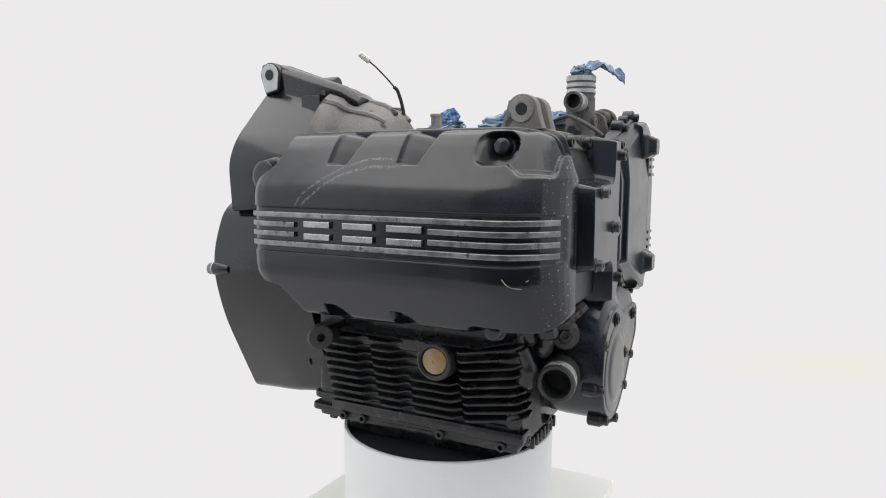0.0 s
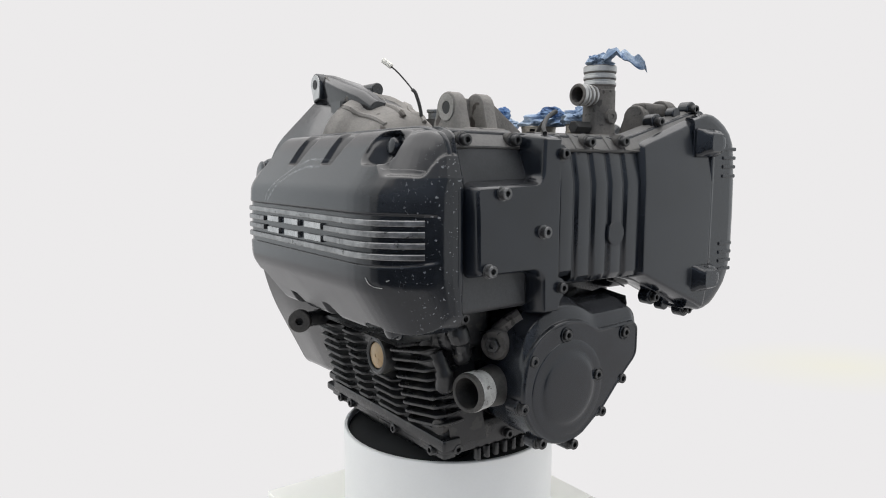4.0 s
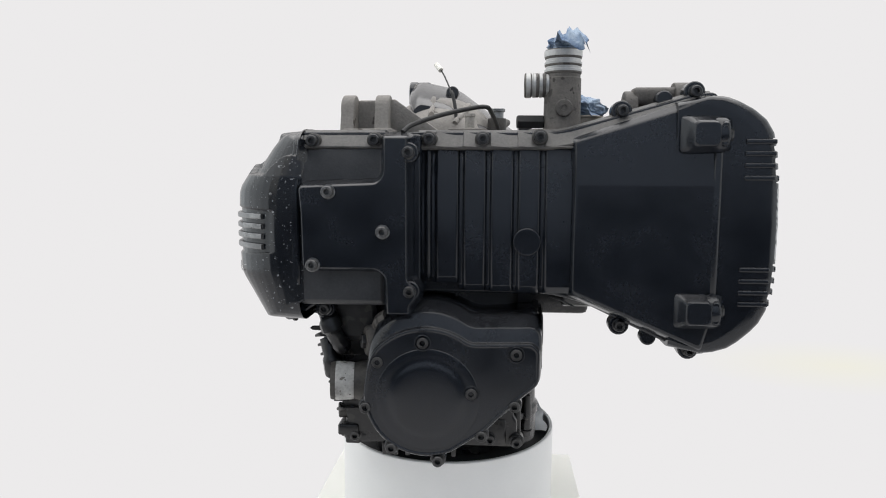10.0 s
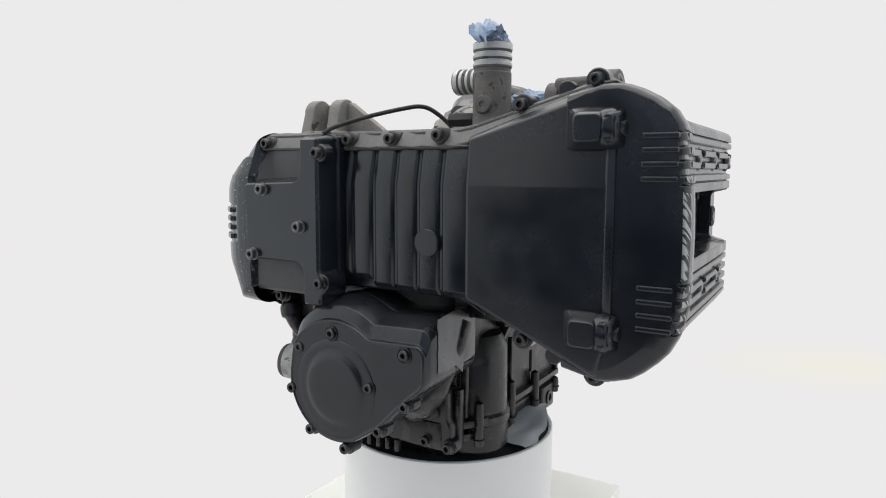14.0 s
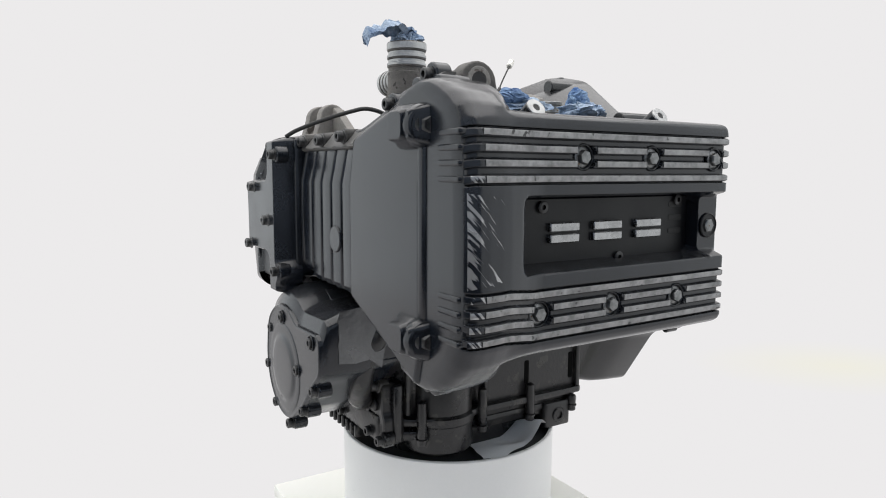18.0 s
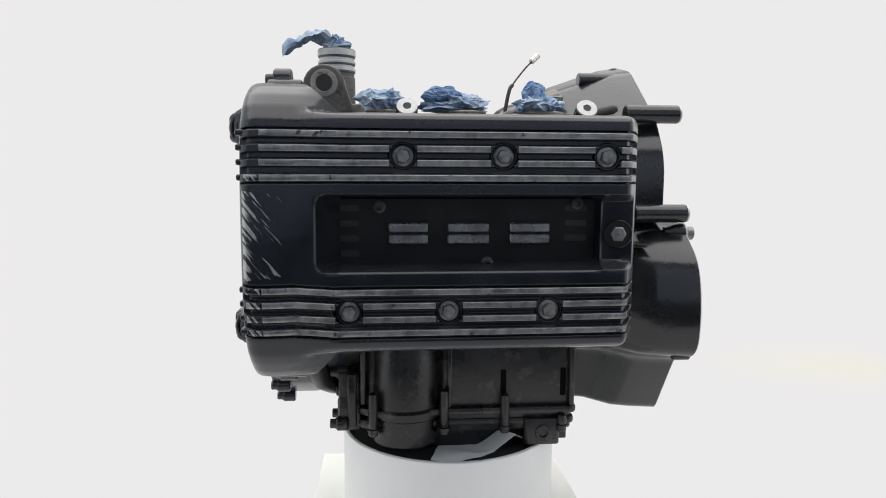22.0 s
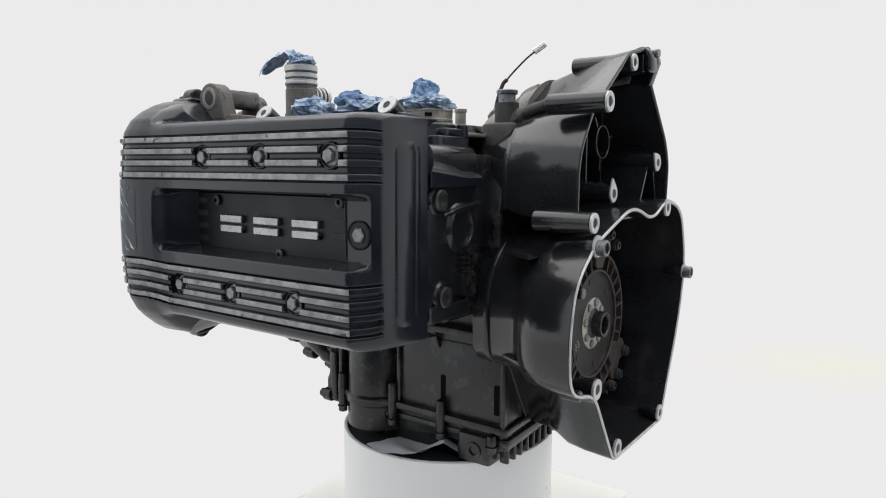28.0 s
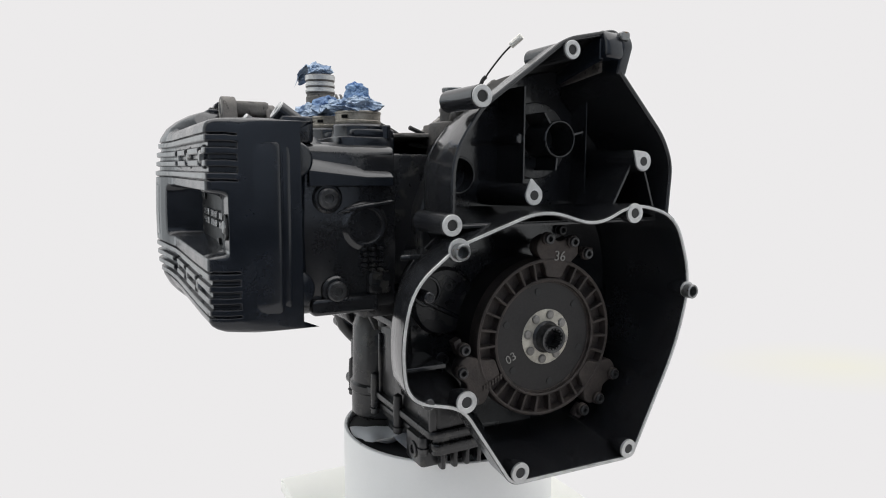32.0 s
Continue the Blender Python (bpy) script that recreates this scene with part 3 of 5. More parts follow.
def chain_cover():
    outline = fillet([(-134, 34, 8), (104, 34, 20), (122, 37, 20), (232, 68, 6), (252, 70, 8), (258, 40, 6), (258, -140, 6), (254, -172, 8), (236, -171, 6), (136, -124, 10), (106, -117, 10), (-18, -117, 6), (-46, -123, 6), (-112, -128, 6), (-134, -142, 6)], 6)
    f = part("chain_cover", prism(outline, "y", -167, -140, 2.0), BLACK, ENGINE, "satin black chain cover across the front")
    # dusty upper rim of the flange
    slope = [(-150, 36.5), (-160, 36), (-165, 33.5), (-176.4, 20.2), (-176.2, 18.6), (-173, 17), (-150, 17)]
    part("top_bevel", loft([[(x, y, z) for y, z in slope] for x in (-128, -50)]), EDGE_DUST, f, "dust-covered upper edge")
    part("top_bevel", loft([[(x, y, z) for y, z in slope] for x in (-18, 104)]), EDGE_DUST, f, "dust-covered upper edge")
    part("top_bevel", loft([[(x, y, z + dz) for y, z in slope] for x, dz in ((104, 0), (122, 3), (234, 35), (246, 35))]), EDGE_DUST, f, "dust-covered upper edge")
    # left body beside the ignition plate
    body = prism(fillet([(-129, 31, 4), (-50, 31, 4), (-46, 26), (-46, -6), (-46, -128), (-129, -128), (-129, -6)], 5), "y", -187, -160, 6, 4)
    for v in body.verts:            # its upper part leans back
        if v.co.z > -8 and v.co.y < -168:
            v.co.y += (v.co.z + 8) * 0.48
    part("cover_body", body, BODY_DUST_SHEEN, f, "black body greyed for a dust film and the sheen of its leaning upper part")
    part("cover_body", prism(fillet([(-50, 31), (-14, 31), (-14, -116), (-50, -122)], 3), "y", -184, -160, 3), BLACK, f)
    # stepped rib panels
    edges = [-14, -4.5, 21, 46, 71, 95.5, 126]
    for i, (a, b) in enumerate(zip(edges, edges[1:])):
        zb = (-103, -106, -113, -113.5, -114, -114.5)[i]
        low = [(-154, 31), (-160, 30), (-167, 24), (-171, 17), (-177, -14), (-177, zb + 6), (-173, zb), (-154, zb - 1)]

        def up(h):
            return [(y - h, z) if y < -158 else (y, z) for y, z in low]
        rings = []
        # a narrow land, a rounded step up, and a panel that leans back to the next land
        for x, h in ((a, 0), (a + 2.6, 0), (a + 3.4, 0.5), (a + 4.2, 1.8), (a + 4.8, 2.7), (a + 5.6, 3.1), (a + 7, 3.2), (b - 3.0, 2.4), (b - 2.0, 2.2), (b - 1.2, 1.5), (b - 0.5, 0.4), (b - 0.1, 0)):
            rings.append([(x, y, z) for y, z in up(h)])
        part("rib_panel", loft(rings), BLACK, f)
        # each step runs on over the dusty edge
        part("edge_ridge", loft([[(x, y - d, z + d) for y, z in ((-162, 34.6), (-165.6, 32.4), (-176.6, 19.4), (-172, 18), (-160, 30))] for x, d in ((a + 2.4, 0), (a + 3.4, 1.0), (a + 5, 1.1), (b - 1.4, 0.0))]), EDGE_DUST, f)
    part("rib_blank", lathe([(0, 0), (12.8, 0), (12.8, 3.6), (12.1, 4.4), (0, 4.5)], (83.5, -177, -66.5), DOWN_Y, 32), BLACK, f, "round blank on the ribs")
    # large flat panel towards the head
    raw = [(125, 25), (130, 27), (237, 60), (250, 40), (250, -138), (243, -164), (132, -116), (125, -114)]
    rings = []
    for d, y in ((3, -184.2), (1.2, -183.8), (0, -182.6), (-5, -169), (-5, -158)):
        rings.append([(x, y, z) for x, z in fillet(inset(raw, d), 4)])
    bm = loft(rings)
    bmesh.ops.bisect_plane(bm, geom=list(bm.verts) + list(bm.edges) + list(bm.faces), plane_co=(0, 0, -14), plane_no=(0, 0, 1))
    for v in bm.verts:              # a reflection's straight edge put into the shape: above it the panel leans back
        if v.co.z > -13.9 and v.co.y < -175:
            v.co.y += (v.co.z + 14) * 0.11
    part("flat_panel", bm, BLACK, f)
    # screw bosses and screws on the rim
    for x, y, z in ((-116, -167, 25), (-58, -167, 26), (-7, -167, 27), (42, -167, 27), (94, -167, 29)):
        part("screw_boss", rod((x, -160, z), DOWN_Y, 15.6, 7.4, 18), DUSTED, f)
        repeat("socket_screw", SOCKET, f, (x, -175.5, z), FRONT)
    for x, z in ((168, 53), (232, 70), (172, -146), (237, -168), (-110, -136)):
        part("screw_boss", rod((x, -150, z), DOWN_Y, 14, 9.5, 18), BLACK, f)
        repeat("socket_screw", SOCKET, f, (x, -163.5, z), FRONT)
    for x, z in ((200, -158), (206, 64)):
        part("screw_boss", rod((x, -150, z), DOWN_Y, 12, 7.5, 18), BLACK, f)
    # ignition plate, a stepped T
    plate = fillet([(-123, -16, 5), (-52, -13, 6), (-46, -6, 6), (-45, 28, 2), (-24, 28, 2), (-24, -100), (-16, -108, 6), (-16, -118, 6), (-22, -124), (-22, -132, 2), (-43, -132, 2), (-44, -98, 7), (-52, -91, 6), (-120, -91, 5), (-121, -40, 2)], 3)
    p = part("ignition_cover", loft([[(x, y, z) for x, z in inset(plate, d)] for d, y in ((-4.5, -178), (-4.5, -185), (-0.6, -201), (0.2, -203.6), (1.6, -205))]), BLACK, ENGINE, "flat stepped black cover plate with socket screws")
    for x, z in ((-95, -21), (-46, -56.5), (-110, -87)):
        repeat("socket_screw", SOCKET_BARE, p, (x, -204.6, z), FRONT, "bright worn socket screw")
    for x, z in ((-23, 14), (-22, -110)):
        part("screw_boss", rod((x, -190, z), DOWN_Y, 13, 9.0, 18), BLACK, p)
        repeat("socket_screw", SOCKET, p, (x, -203, z), FRONT)


chain_cover()


def pump_cover():
    # nearly round, its upper half swollen over the pump wheel
    arc = []
    for k in range(54, 297, 6):
        r = 58.5 + 6.0 * ease(170, 135, k)
        arc.append((-7 + r * math.cos(radians(k)), -207.5 + r * math.sin(radians(k)), 0))
    front = fillet(arc + [(47, -241, 4), (78, -210, 6), (97, -194, 8), (97, -162, 7), (89, -155.5, 3), (36, -157, 3)], 4, 3)

    def raised(h):
        """The outline at a step further back, its upper edge h higher."""
        return [(x + 0.10 * h * max(0.0, min(1.0, (x - 20) / 40)), z + max(0.0, min(1.0, (z + 196) / 30)) * h) for x, z in front]
    c = part("pump_cover", loft([[(x, -203.2, z) for x, z in inset(front, 4)], [(x, -204, z) for x, z in inset(front, 2.8)], [(x, -203.6, z) for x, z in inset(front, 1.4)],
                                 [(x, -202, z) for x, z in inset(front, 0.4)], [(x, -200, z) for x, z in front], [(x, -199, z) for x, z in raised(2.6)],
                                 [(x, -196.4, z) for x, z in raised(10.8)], [(x, -195.2, z) for x, z in raised(12.4)], [(x, -194, z) for x, z in raised(13)], [(x, -179, z) for x, z in raised(19.4)], [(x, -177, z) for x, z in raised(20.2)],
                                 [(x, -158, z) for x, z in raised(21)], [(x, -122, z) for x, z in inset(raised(21), 4)]]), BLACK, ENGINE, "rounded black water pump cover", sharp=24)
    part("cover_dome", lathe([(0, 2.4), (18, 2.4), (28, 2.3), (32, 2.0), (34.4, 1.2), (36, 0.6), (40, 0.5), (45, 0.5), (47.5, 0.1), (48.4, -0.8), (48.4, -6), (0, -6)], (-6, -203.6, -211), DOWN_Y, 64), BLACK, c, "domed round centre")
    part("upper_step", prism(fillet([(-30, -130, 10), (-8, -120, 16), (14, -124, 14), (36, -135, 8), (46, -136), (95, -134, 3), (98, -142, 3), (98, -190), (-40, -190), (-50, -156, 8)], 8), "y", -166, -110, 3), BLACK, c)
    for x, z in ((-10, -157.5), (75, -166.5), (34.5, -204)):
        part("screw_seat", lathe([(6.6, -1), (7.8, 0.2), (7.8, 0.8), (7.0, 1.0), (6.6, 0.4)], (x, -203.6, z), DOWN_Y, 24), BLACK, c)
        repeat("socket_screw", SOCKET, c, (x, -199.5, z), FRONT)
    for x, z in ((-52, -177), (-63.5, -220.5), (-39.5, -259), (4, -270), (44, -244.5), (74, -215.5)):
        part("screw_boss", rod((x, -184, z), DOWN_Y, 14, 7.4, 16), BLACK, c)
        repeat("socket_screw", SOCKET, c, (x, -198, z), FRONT)
    body = prism(inset(front, 2.5), "y", -176, -104, 3)
    pb = part("pump_housing", body, GRIME, ENGINE, "dirty pump housing casting")
    part("hose_outlet", lathe([(0, 30), (14.5, 30), (14.5, 62), (15.2, 62.6), (17.8, 62.6), (18.4, 61), (18.6, 58), (17.4, 56), (17.4, 40), (19, 34), (21, 12), (22, 0), (0, 0)], (-42, -158, -208), (-1, -0.16, 0.02), 32), DUSTED, pb, "corroded hose outlet")
    part("hose_band", lathe([(17.5, 40), (18.0, 41), (18.4, 43), (18.6, 52), (19.0, 55), (18.9, 57.5), (17.8, 58.4)], (-42, -158, -208), (-1, -0.16, 0.02), 32), PALE, pb, "pale corroded hose seat")
    rag = [(-185 + 2 * noise.noise(Vector((k * 0.9, 0, 2))), -184 + k * 6) for k in range(8)]
    part("metal_sheet", prism([(-128, -140), (-124, -164), (-136, -174), (-140, -194), (-153, -184), (-168, -186)] + rag + [(-184, -134), (-150, -130)], "x", 98.4, 99.4), TAPE, pb, "torn grey metal sheet on the housing")
    part("sensor_boss", lathe([(0, 0), (17, 0), (16, 14), (14.5, 20), (13, 21.5), (0, 22)], (-50, -158, -167), (-1, -0.4, 0.02), 28), DUSTY, pb, "dusty round sensor boss")
    part("sensor_plug", lathe([(0, 20), (7.5, 20), (7.5, 25), (6.6, 26), (3, 26), (2.6, 23), (0, 23)], (-50, -158, -167), (-1, -0.4, 0.02), 6), STEEL, pb)
    part("boss_web", cable([(-58, -158, -158), (-52, -170, -146), (-44, -176, -140)], 9, 10), DUSTY, pb)
    part("boss_web", cable([(-56, -160, -176), (-52, -166, -190), (-52, -164, -204)], 8, 10), DUSTED, pb)
    part("pump_pipe", roughen(cable([(92, -132, -146), (90, -146, -176), (80, -152, -208), (60, -146, -232), (36, -132, -246)], [12, 10, 11, 13, 10], 14), 0.8, 16.0), GRIME, pb)
    part("lower_neck", rod((-92, -118, -248), (-0.2, -1, -0.1), 12, 11, 22), BLACK, pb)


pump_cover()


# ---- the wide cover on the crank side (towards -x)
# its plan line: how far the face stands out along its length, drawn in round the front corner
CRANK_PLAN = [(136.4, -150), (136, -160), (134.5, -172), (132, -182), (128, -190), (122, -197), (115, -201), (106, -203), (-122, -203), (-134, -202.4), (-144, -200.6), (-152, -198), (-160, -193.6), (-168, -187), (-175, -179.5),
              (-181, -171.5), (-185.5, -164), (-188.6, -156), (-190.6, -147), (-191.6, -138), (-192, -130)]
# where the rear end is cut away above and below
CRANK_TOP = [(94, 60), (97, 36), (100, 14), (104, 3), (112, -3), (124, -11), (136.4, -20)]
CRANK_FOOT = [(58, -170), (64, -157), (78, -150), (85, -138), (91, -128), (97, -118), (104, -116), (116, -115), (127, -102), (136.4, -85)]


def crank_plan(gap=1.2):
    """Points (y, depth from 0 to 1) along the plan line at even steps."""
    out = []
    for (ya, xa), (yb, xb) in zip(CRANK_PLAN, CRANK_PLAN[1:]):
        k = max(1, int(math.hypot(yb - ya, xb - xa) / gap))
        out += [(ya + (yb - ya) * i / k, (xa + (xb - xa) * i / k + 127) / -76) for i in range(k)]
    out.append((CRANK_PLAN[-1][0], (CRANK_PLAN[-1][1] + 127) / -76))
    ys, ds = [p[0] for p in out], [p[1] for p in out]
    for _ in range(3):
        ds = [ds[0]] + [(a + 2 * b + c) / 4 for a, b, c in zip(ds, ds[1:], ds[2:])] + [ds[-1]]
    return list(zip(ys, ds))


def crank_sunk(y, z):
    """How deep the cover's face is hollowed at a place: pockets, scallops, the corner scoop and the field of the stripes."""
    deep = 0.0
    for left in (41, -36):
        # a pocket cut through the shoulder; its floor falls away towards a steep slanting wall
        right = left - 22 - max(0.0, z - 3) * 0.42
        side = min(left - y, y - right, z - 3.0)
        if side > -3:
            corner = min(left - y, z - 3.0)
            deep = max(deep, (4.0 + 20.0 * min(1.0, max(0.0, (left - y) / 24)) ** 1.3) * ease(-0.6, 2.0, side) * ease(-0.5, 2.5, corner))
    for left in (50, -27):
        # a scallop in the lower rim: upright at one side, running out at the other
        u = left - y
        if 0 < u < 32:
            edge = -135 - 15 * max(0.0, (u - 9) / 21) ** 2
            deep = max(deep, 15 * ease(0.0, 2.0, u) * ease(edge + 0.8, edge - 1.6, z) * ease(32, 30, u))
    # the bolt's pocket, shallow at one end and deep at the other
    s = rounded(y, z, -150, -111, 3, 33, 12)
    if s < 1:
        deep = max(deep, (3 + 15 * ease(-113, -128, y)) * ease(0.4, -2.6, s))
    # the wide scoop that wraps the front corner
    if y < -138:
        edge = -6.5 + 10 * ease(-158, -142, y) + 27 * ease(-180, -193, y)
        deep = max(deep, 7.0 * ease(edge - 0.6, edge + 2.4, z) * ease(-138, -150, y))
    # pocket of the lower bolt
    s = rounded(y, z, -142, -105, -190, -141, 8)
    if s < 1:
        deep = max(deep, 12 * ease(0.4, -2.6, s))
    # field of the stripes
    return max(deep, 2.2 * ease(-37.4, -38.6, z) * ease(-82.4, -81.2, z) * ease(-190, -188, y))


def crank_cover():
    prof = fillet([(-127, 37, 0), (-160, 34, 8), (-172, 21, 4), (-201, -20, 7), (-203, -60, 30), (-201, -102, 7), (-172, -148, 5), (-150, -153, 6), (-127, -157, 0)], 8, 5)
    fine = []
    for a, b in zip(prof, prof[1:]):
        k = max(1, int(math.dist(a, b) / 1.0))
        fine += [(a[0] + (b[0] - a[0]) * i / k, a[1] + (b[1] - a[1]) * i / k) for i in range(k)]
    fine.append(prof[-1])
    rings = []
    for y, d in crank_plan(1.1):
        zt = line_at(CRANK_TOP, y) if y > 94 else 60
        zb = line_at(CRANK_FOOT, y) if y > 58 else -170
        zb += 14 * ease(-95, -130, y) if y < 0 else 0
        lift = 1 - ease(0.0, 0.85, d)
        ring = []
        for x, z in fine:
            zz = min(z, zt + (z - zt) * 0.02) if z > zt else z
            if y < 0 and zz < -143 + 0.0:
                zz += ease(-95, -130, y) * (-143 - zz) * 0.8
            elif zz < zb:
                zz = zb + (zz - zb) * 0.02
            xx = -127 + (x + 127) * d
            push = min(crank_sunk(y, z), max(0.0, -129 - xx))
            if y < -60 or lift > 0:
                zz = -60 + (zz + 60) * (1 - (0.10 if zz > -60 else 0.24) * lift) if y < 0 else zz
            lean = ease(-165, -190, y)
            back = max(0.0, zz + 8) * 0.36 * ease(-140, -188, y)
            ring.append((xx + push * (1 - 0.5 * lean), y + push * 0.6 * lean + back, zz - (push * 0.25 if z > 0 else -push * 0.25 if z < -100 else 0)))
        rings.append(ring)
    rings.append([(-121.0, p[1] + 8, -60 + (p[2] + 60) * 0.97) for p in rings[-1]])
    c = part("crank_cover", loft(rings, False, False, closed=False), BLACK_WORN, ENGINE, "scuffed black crank cover with bare metal stripes", sharp=50)
    rim = fillet([(138, -20, 6), (104, 3, 6), (98, 38, 8), (-140, 38.5, 14), (-174, 30, 10), (-188, -4, 8), (-192, -14, 8), (-192, -106, 14), (-185, -122, 12), (-120, -143, 12), (-84, -157, 14), (60, -160, 8), (80, -151, 8), (92, -131, 8), (99, -119, 6), (117, -117, 8), (138, -86, 8)], 6, 6)
    part("cover_rim", prism(rim, "x", -135, -126, 2.8, 3), BLACK, c)
    part("cover_joint", block(-132, -112, -184, -130, -122, -12, 5, 12, "x"), BLACK_WORN, c)
    # the boss behind the rear corner, with its ring
    part("rear_boss", prism(fillet([(102, -26), (132, -30), (139, -12, 12), (134, 6, 14), (108, 12, 16), (100, 2)], 8, 4), "x", -182, -128, 6, 3), BLACK, c)
    part("boss_ring", lathe([(12, 0), (14.5, 0.4), (15.2, 2), (15.2, 5), (13, 6.4), (9, 6.8), (0, 6.8)], (-180, 120, -8), (-1, 0.1, 0.1), 26), BLACK, c)
    plan = crank_plan(3.0)

    def swept(y0, y1, z, section, name, mat):
        path = [(-127 - 76 * d + (1.6 if abs(y) < 110 else 1.2), y, z) for y, d in plan if min(y0, y1) <= y <= max(y0, y1)]
        part(name, ribbon(path, section), mat, c)
    sec = [(-1.5, -2.6), (1.5, -2.5), (2.0, -1.9), (2.1, 0), (2.0, 1.9), (1.5, 2.5), (-1.5, 2.6)]
    for z in (-45.2, -54.6, -64.0, -73.6):
        for y0, y1 in (((123, 66), (-79, -186)) if z in (-54.6, -64.0) else ((123, -186),)):
            swept(y0, y1, z, sec, "stripe", STRIP)
    # plain emblem bars between the stripes
    for y0, y1 in ((55, 23), (10, -25), (-36, -76)):
        for z in (-53.6, -65.4):
            swept(y0, y1, z, [(-1, -3.1), (1.6, -3.0), (2.2, -2.4), (2.2, 2.4), (1.6, 3.0), (-1, 3.1)], "emblem_bar", LETTER)
    for pts in (((-148, -92), (-152, -97), (-157, -99.5), (-163, -100)), ((-166, -94), (-167.5, -93))):
        thin = []
        for y, z in pts:
            d = min(plan, key=lambda p: abs(p[0] - y))[1]
            thin.append((-127 - 75.2 * d, y, z))
        part("scratch", cable(thin, 0.35, 6, smooth=3), PALE, c, "thin bare scratch in the paint")
    repeat("cover_bolt", CAP_SMALL, c, (-152, -131, 18), LEFT @ pose(0, 0, 0, 0, 12, 0), "dark domed bolt in its pocket")
    repeat("cover_bolt", CAP_SMALL, c, (-152, -124, -147), LEFT @ pose(0, 0, 0, 0, -12, 0), "dark domed bolt in its pocket")


crank_cover()


def pan_fins():
    wall = loft([[(x, y, z) for x, y in ((xo, 98), (xo, -132), (xo + 40, -138), (xo + 40, 98))] for xo, z in ((-116, -162), (-114, -176), (-94, -268), (-94, -272))])
    w = part("fin_wall", wall, GRIME, ENGINE, "ribbed black oil pan wall")
    # four rows of short fins, drawn back between the rows and round the sight glass
    for k in range(9):
        z = -180 - k * 9.7
        out = -130 + k * 2.7
        pts = []
        for y0, y1 in ((94, 50), (30, 4), (-14, -60), (-73, -134)):
            if y0 == -14 and abs(z + 194) < 22:
                pts += [(out + 13, y0), (out + 13, y1)]
                continue
            pts += [(out + 8, y0 + 6), (out + 1.0, y0), (out, y0 - 4), (out, y1 + 4), (out + 1.5, y1), (out + 8, y1 - 6)]
        pts += [(out + 26, -138), (out + 34, 96)]
        bm = prism(fillet(pts, 1.2, 2), "z", z - 1.5, z + 1.5, 0.7, 1)
        for v in bm.verts:          # the fins droop outwards and bend up at the front
            v.co.z -= max(0.0, (out + 18 - v.co.x)) * 0.10
            if v.co.y < -98:
                v.co.z += (-98 - v.co.y) * 0.30
        part("cooling_fin", bm, GRIME, w)
    part("fin_ledge", loft([[(-134, y, z), (-131, y, z + 2.4), (-108, y, z + 3), (-108, y, z - 3), (-131, y, z - 2)] for y, z in ((98, -173), (-96, -173), (-124, -165), (-134, -163))]), GRIME, w)
    part("sight_ring", lathe([(0, -26), (20.5, -26), (20.5, 0), (19.5, 3), (17.5, 4), (15, 3), (14, 0.6), (0, 0.6)], (-127, -48, -194), (-1, 0, 0), 36), GRIME, w)
    part("sight_glass", lathe([(0, 0), (13.6, 0), (13.4, 1.8), (11, 2.8), (2, 3.2), (1.6, 2.6), (0, 2.6)], (-127, -48, -194), (-1, 0, 0), 32), GOLD, w, "yellowed round oil sight glass")
    part("rear_eye", sleeve((-160, 72, -175), (-0.6, -0.8, 0), 8, 13, 4.2, 24, deep=7.5), DUSTED, w, "worn eye with a small hole")
    part("rear_eye_arm", block(-158, -112, 66, 78, -184, -166, 3, 6, "x"), GRIME, w)
    part("pan_edge", block(-106, -84, -136, 98, -276, -264, 2, 3), GRIME, w)
    part("pan_lip", block(-100, -84, -128, 92, -288, -275, 2, 3), GRIME, w)
    for y in (82, 56, -42, -112):
        part("edge_boss", rod((-92, y, -281), (-1, 0, 0), 9, 6.2, 16), GRIME, w)
        repeat("pan_screw", SOCKET, w, (-99.5, y, -281), LEFT)
    part("corner_plug", rod((-98, -124, -252), (-1, -0.3, 0), 9, 8, 16), DUSTED, w)


pan_fins()
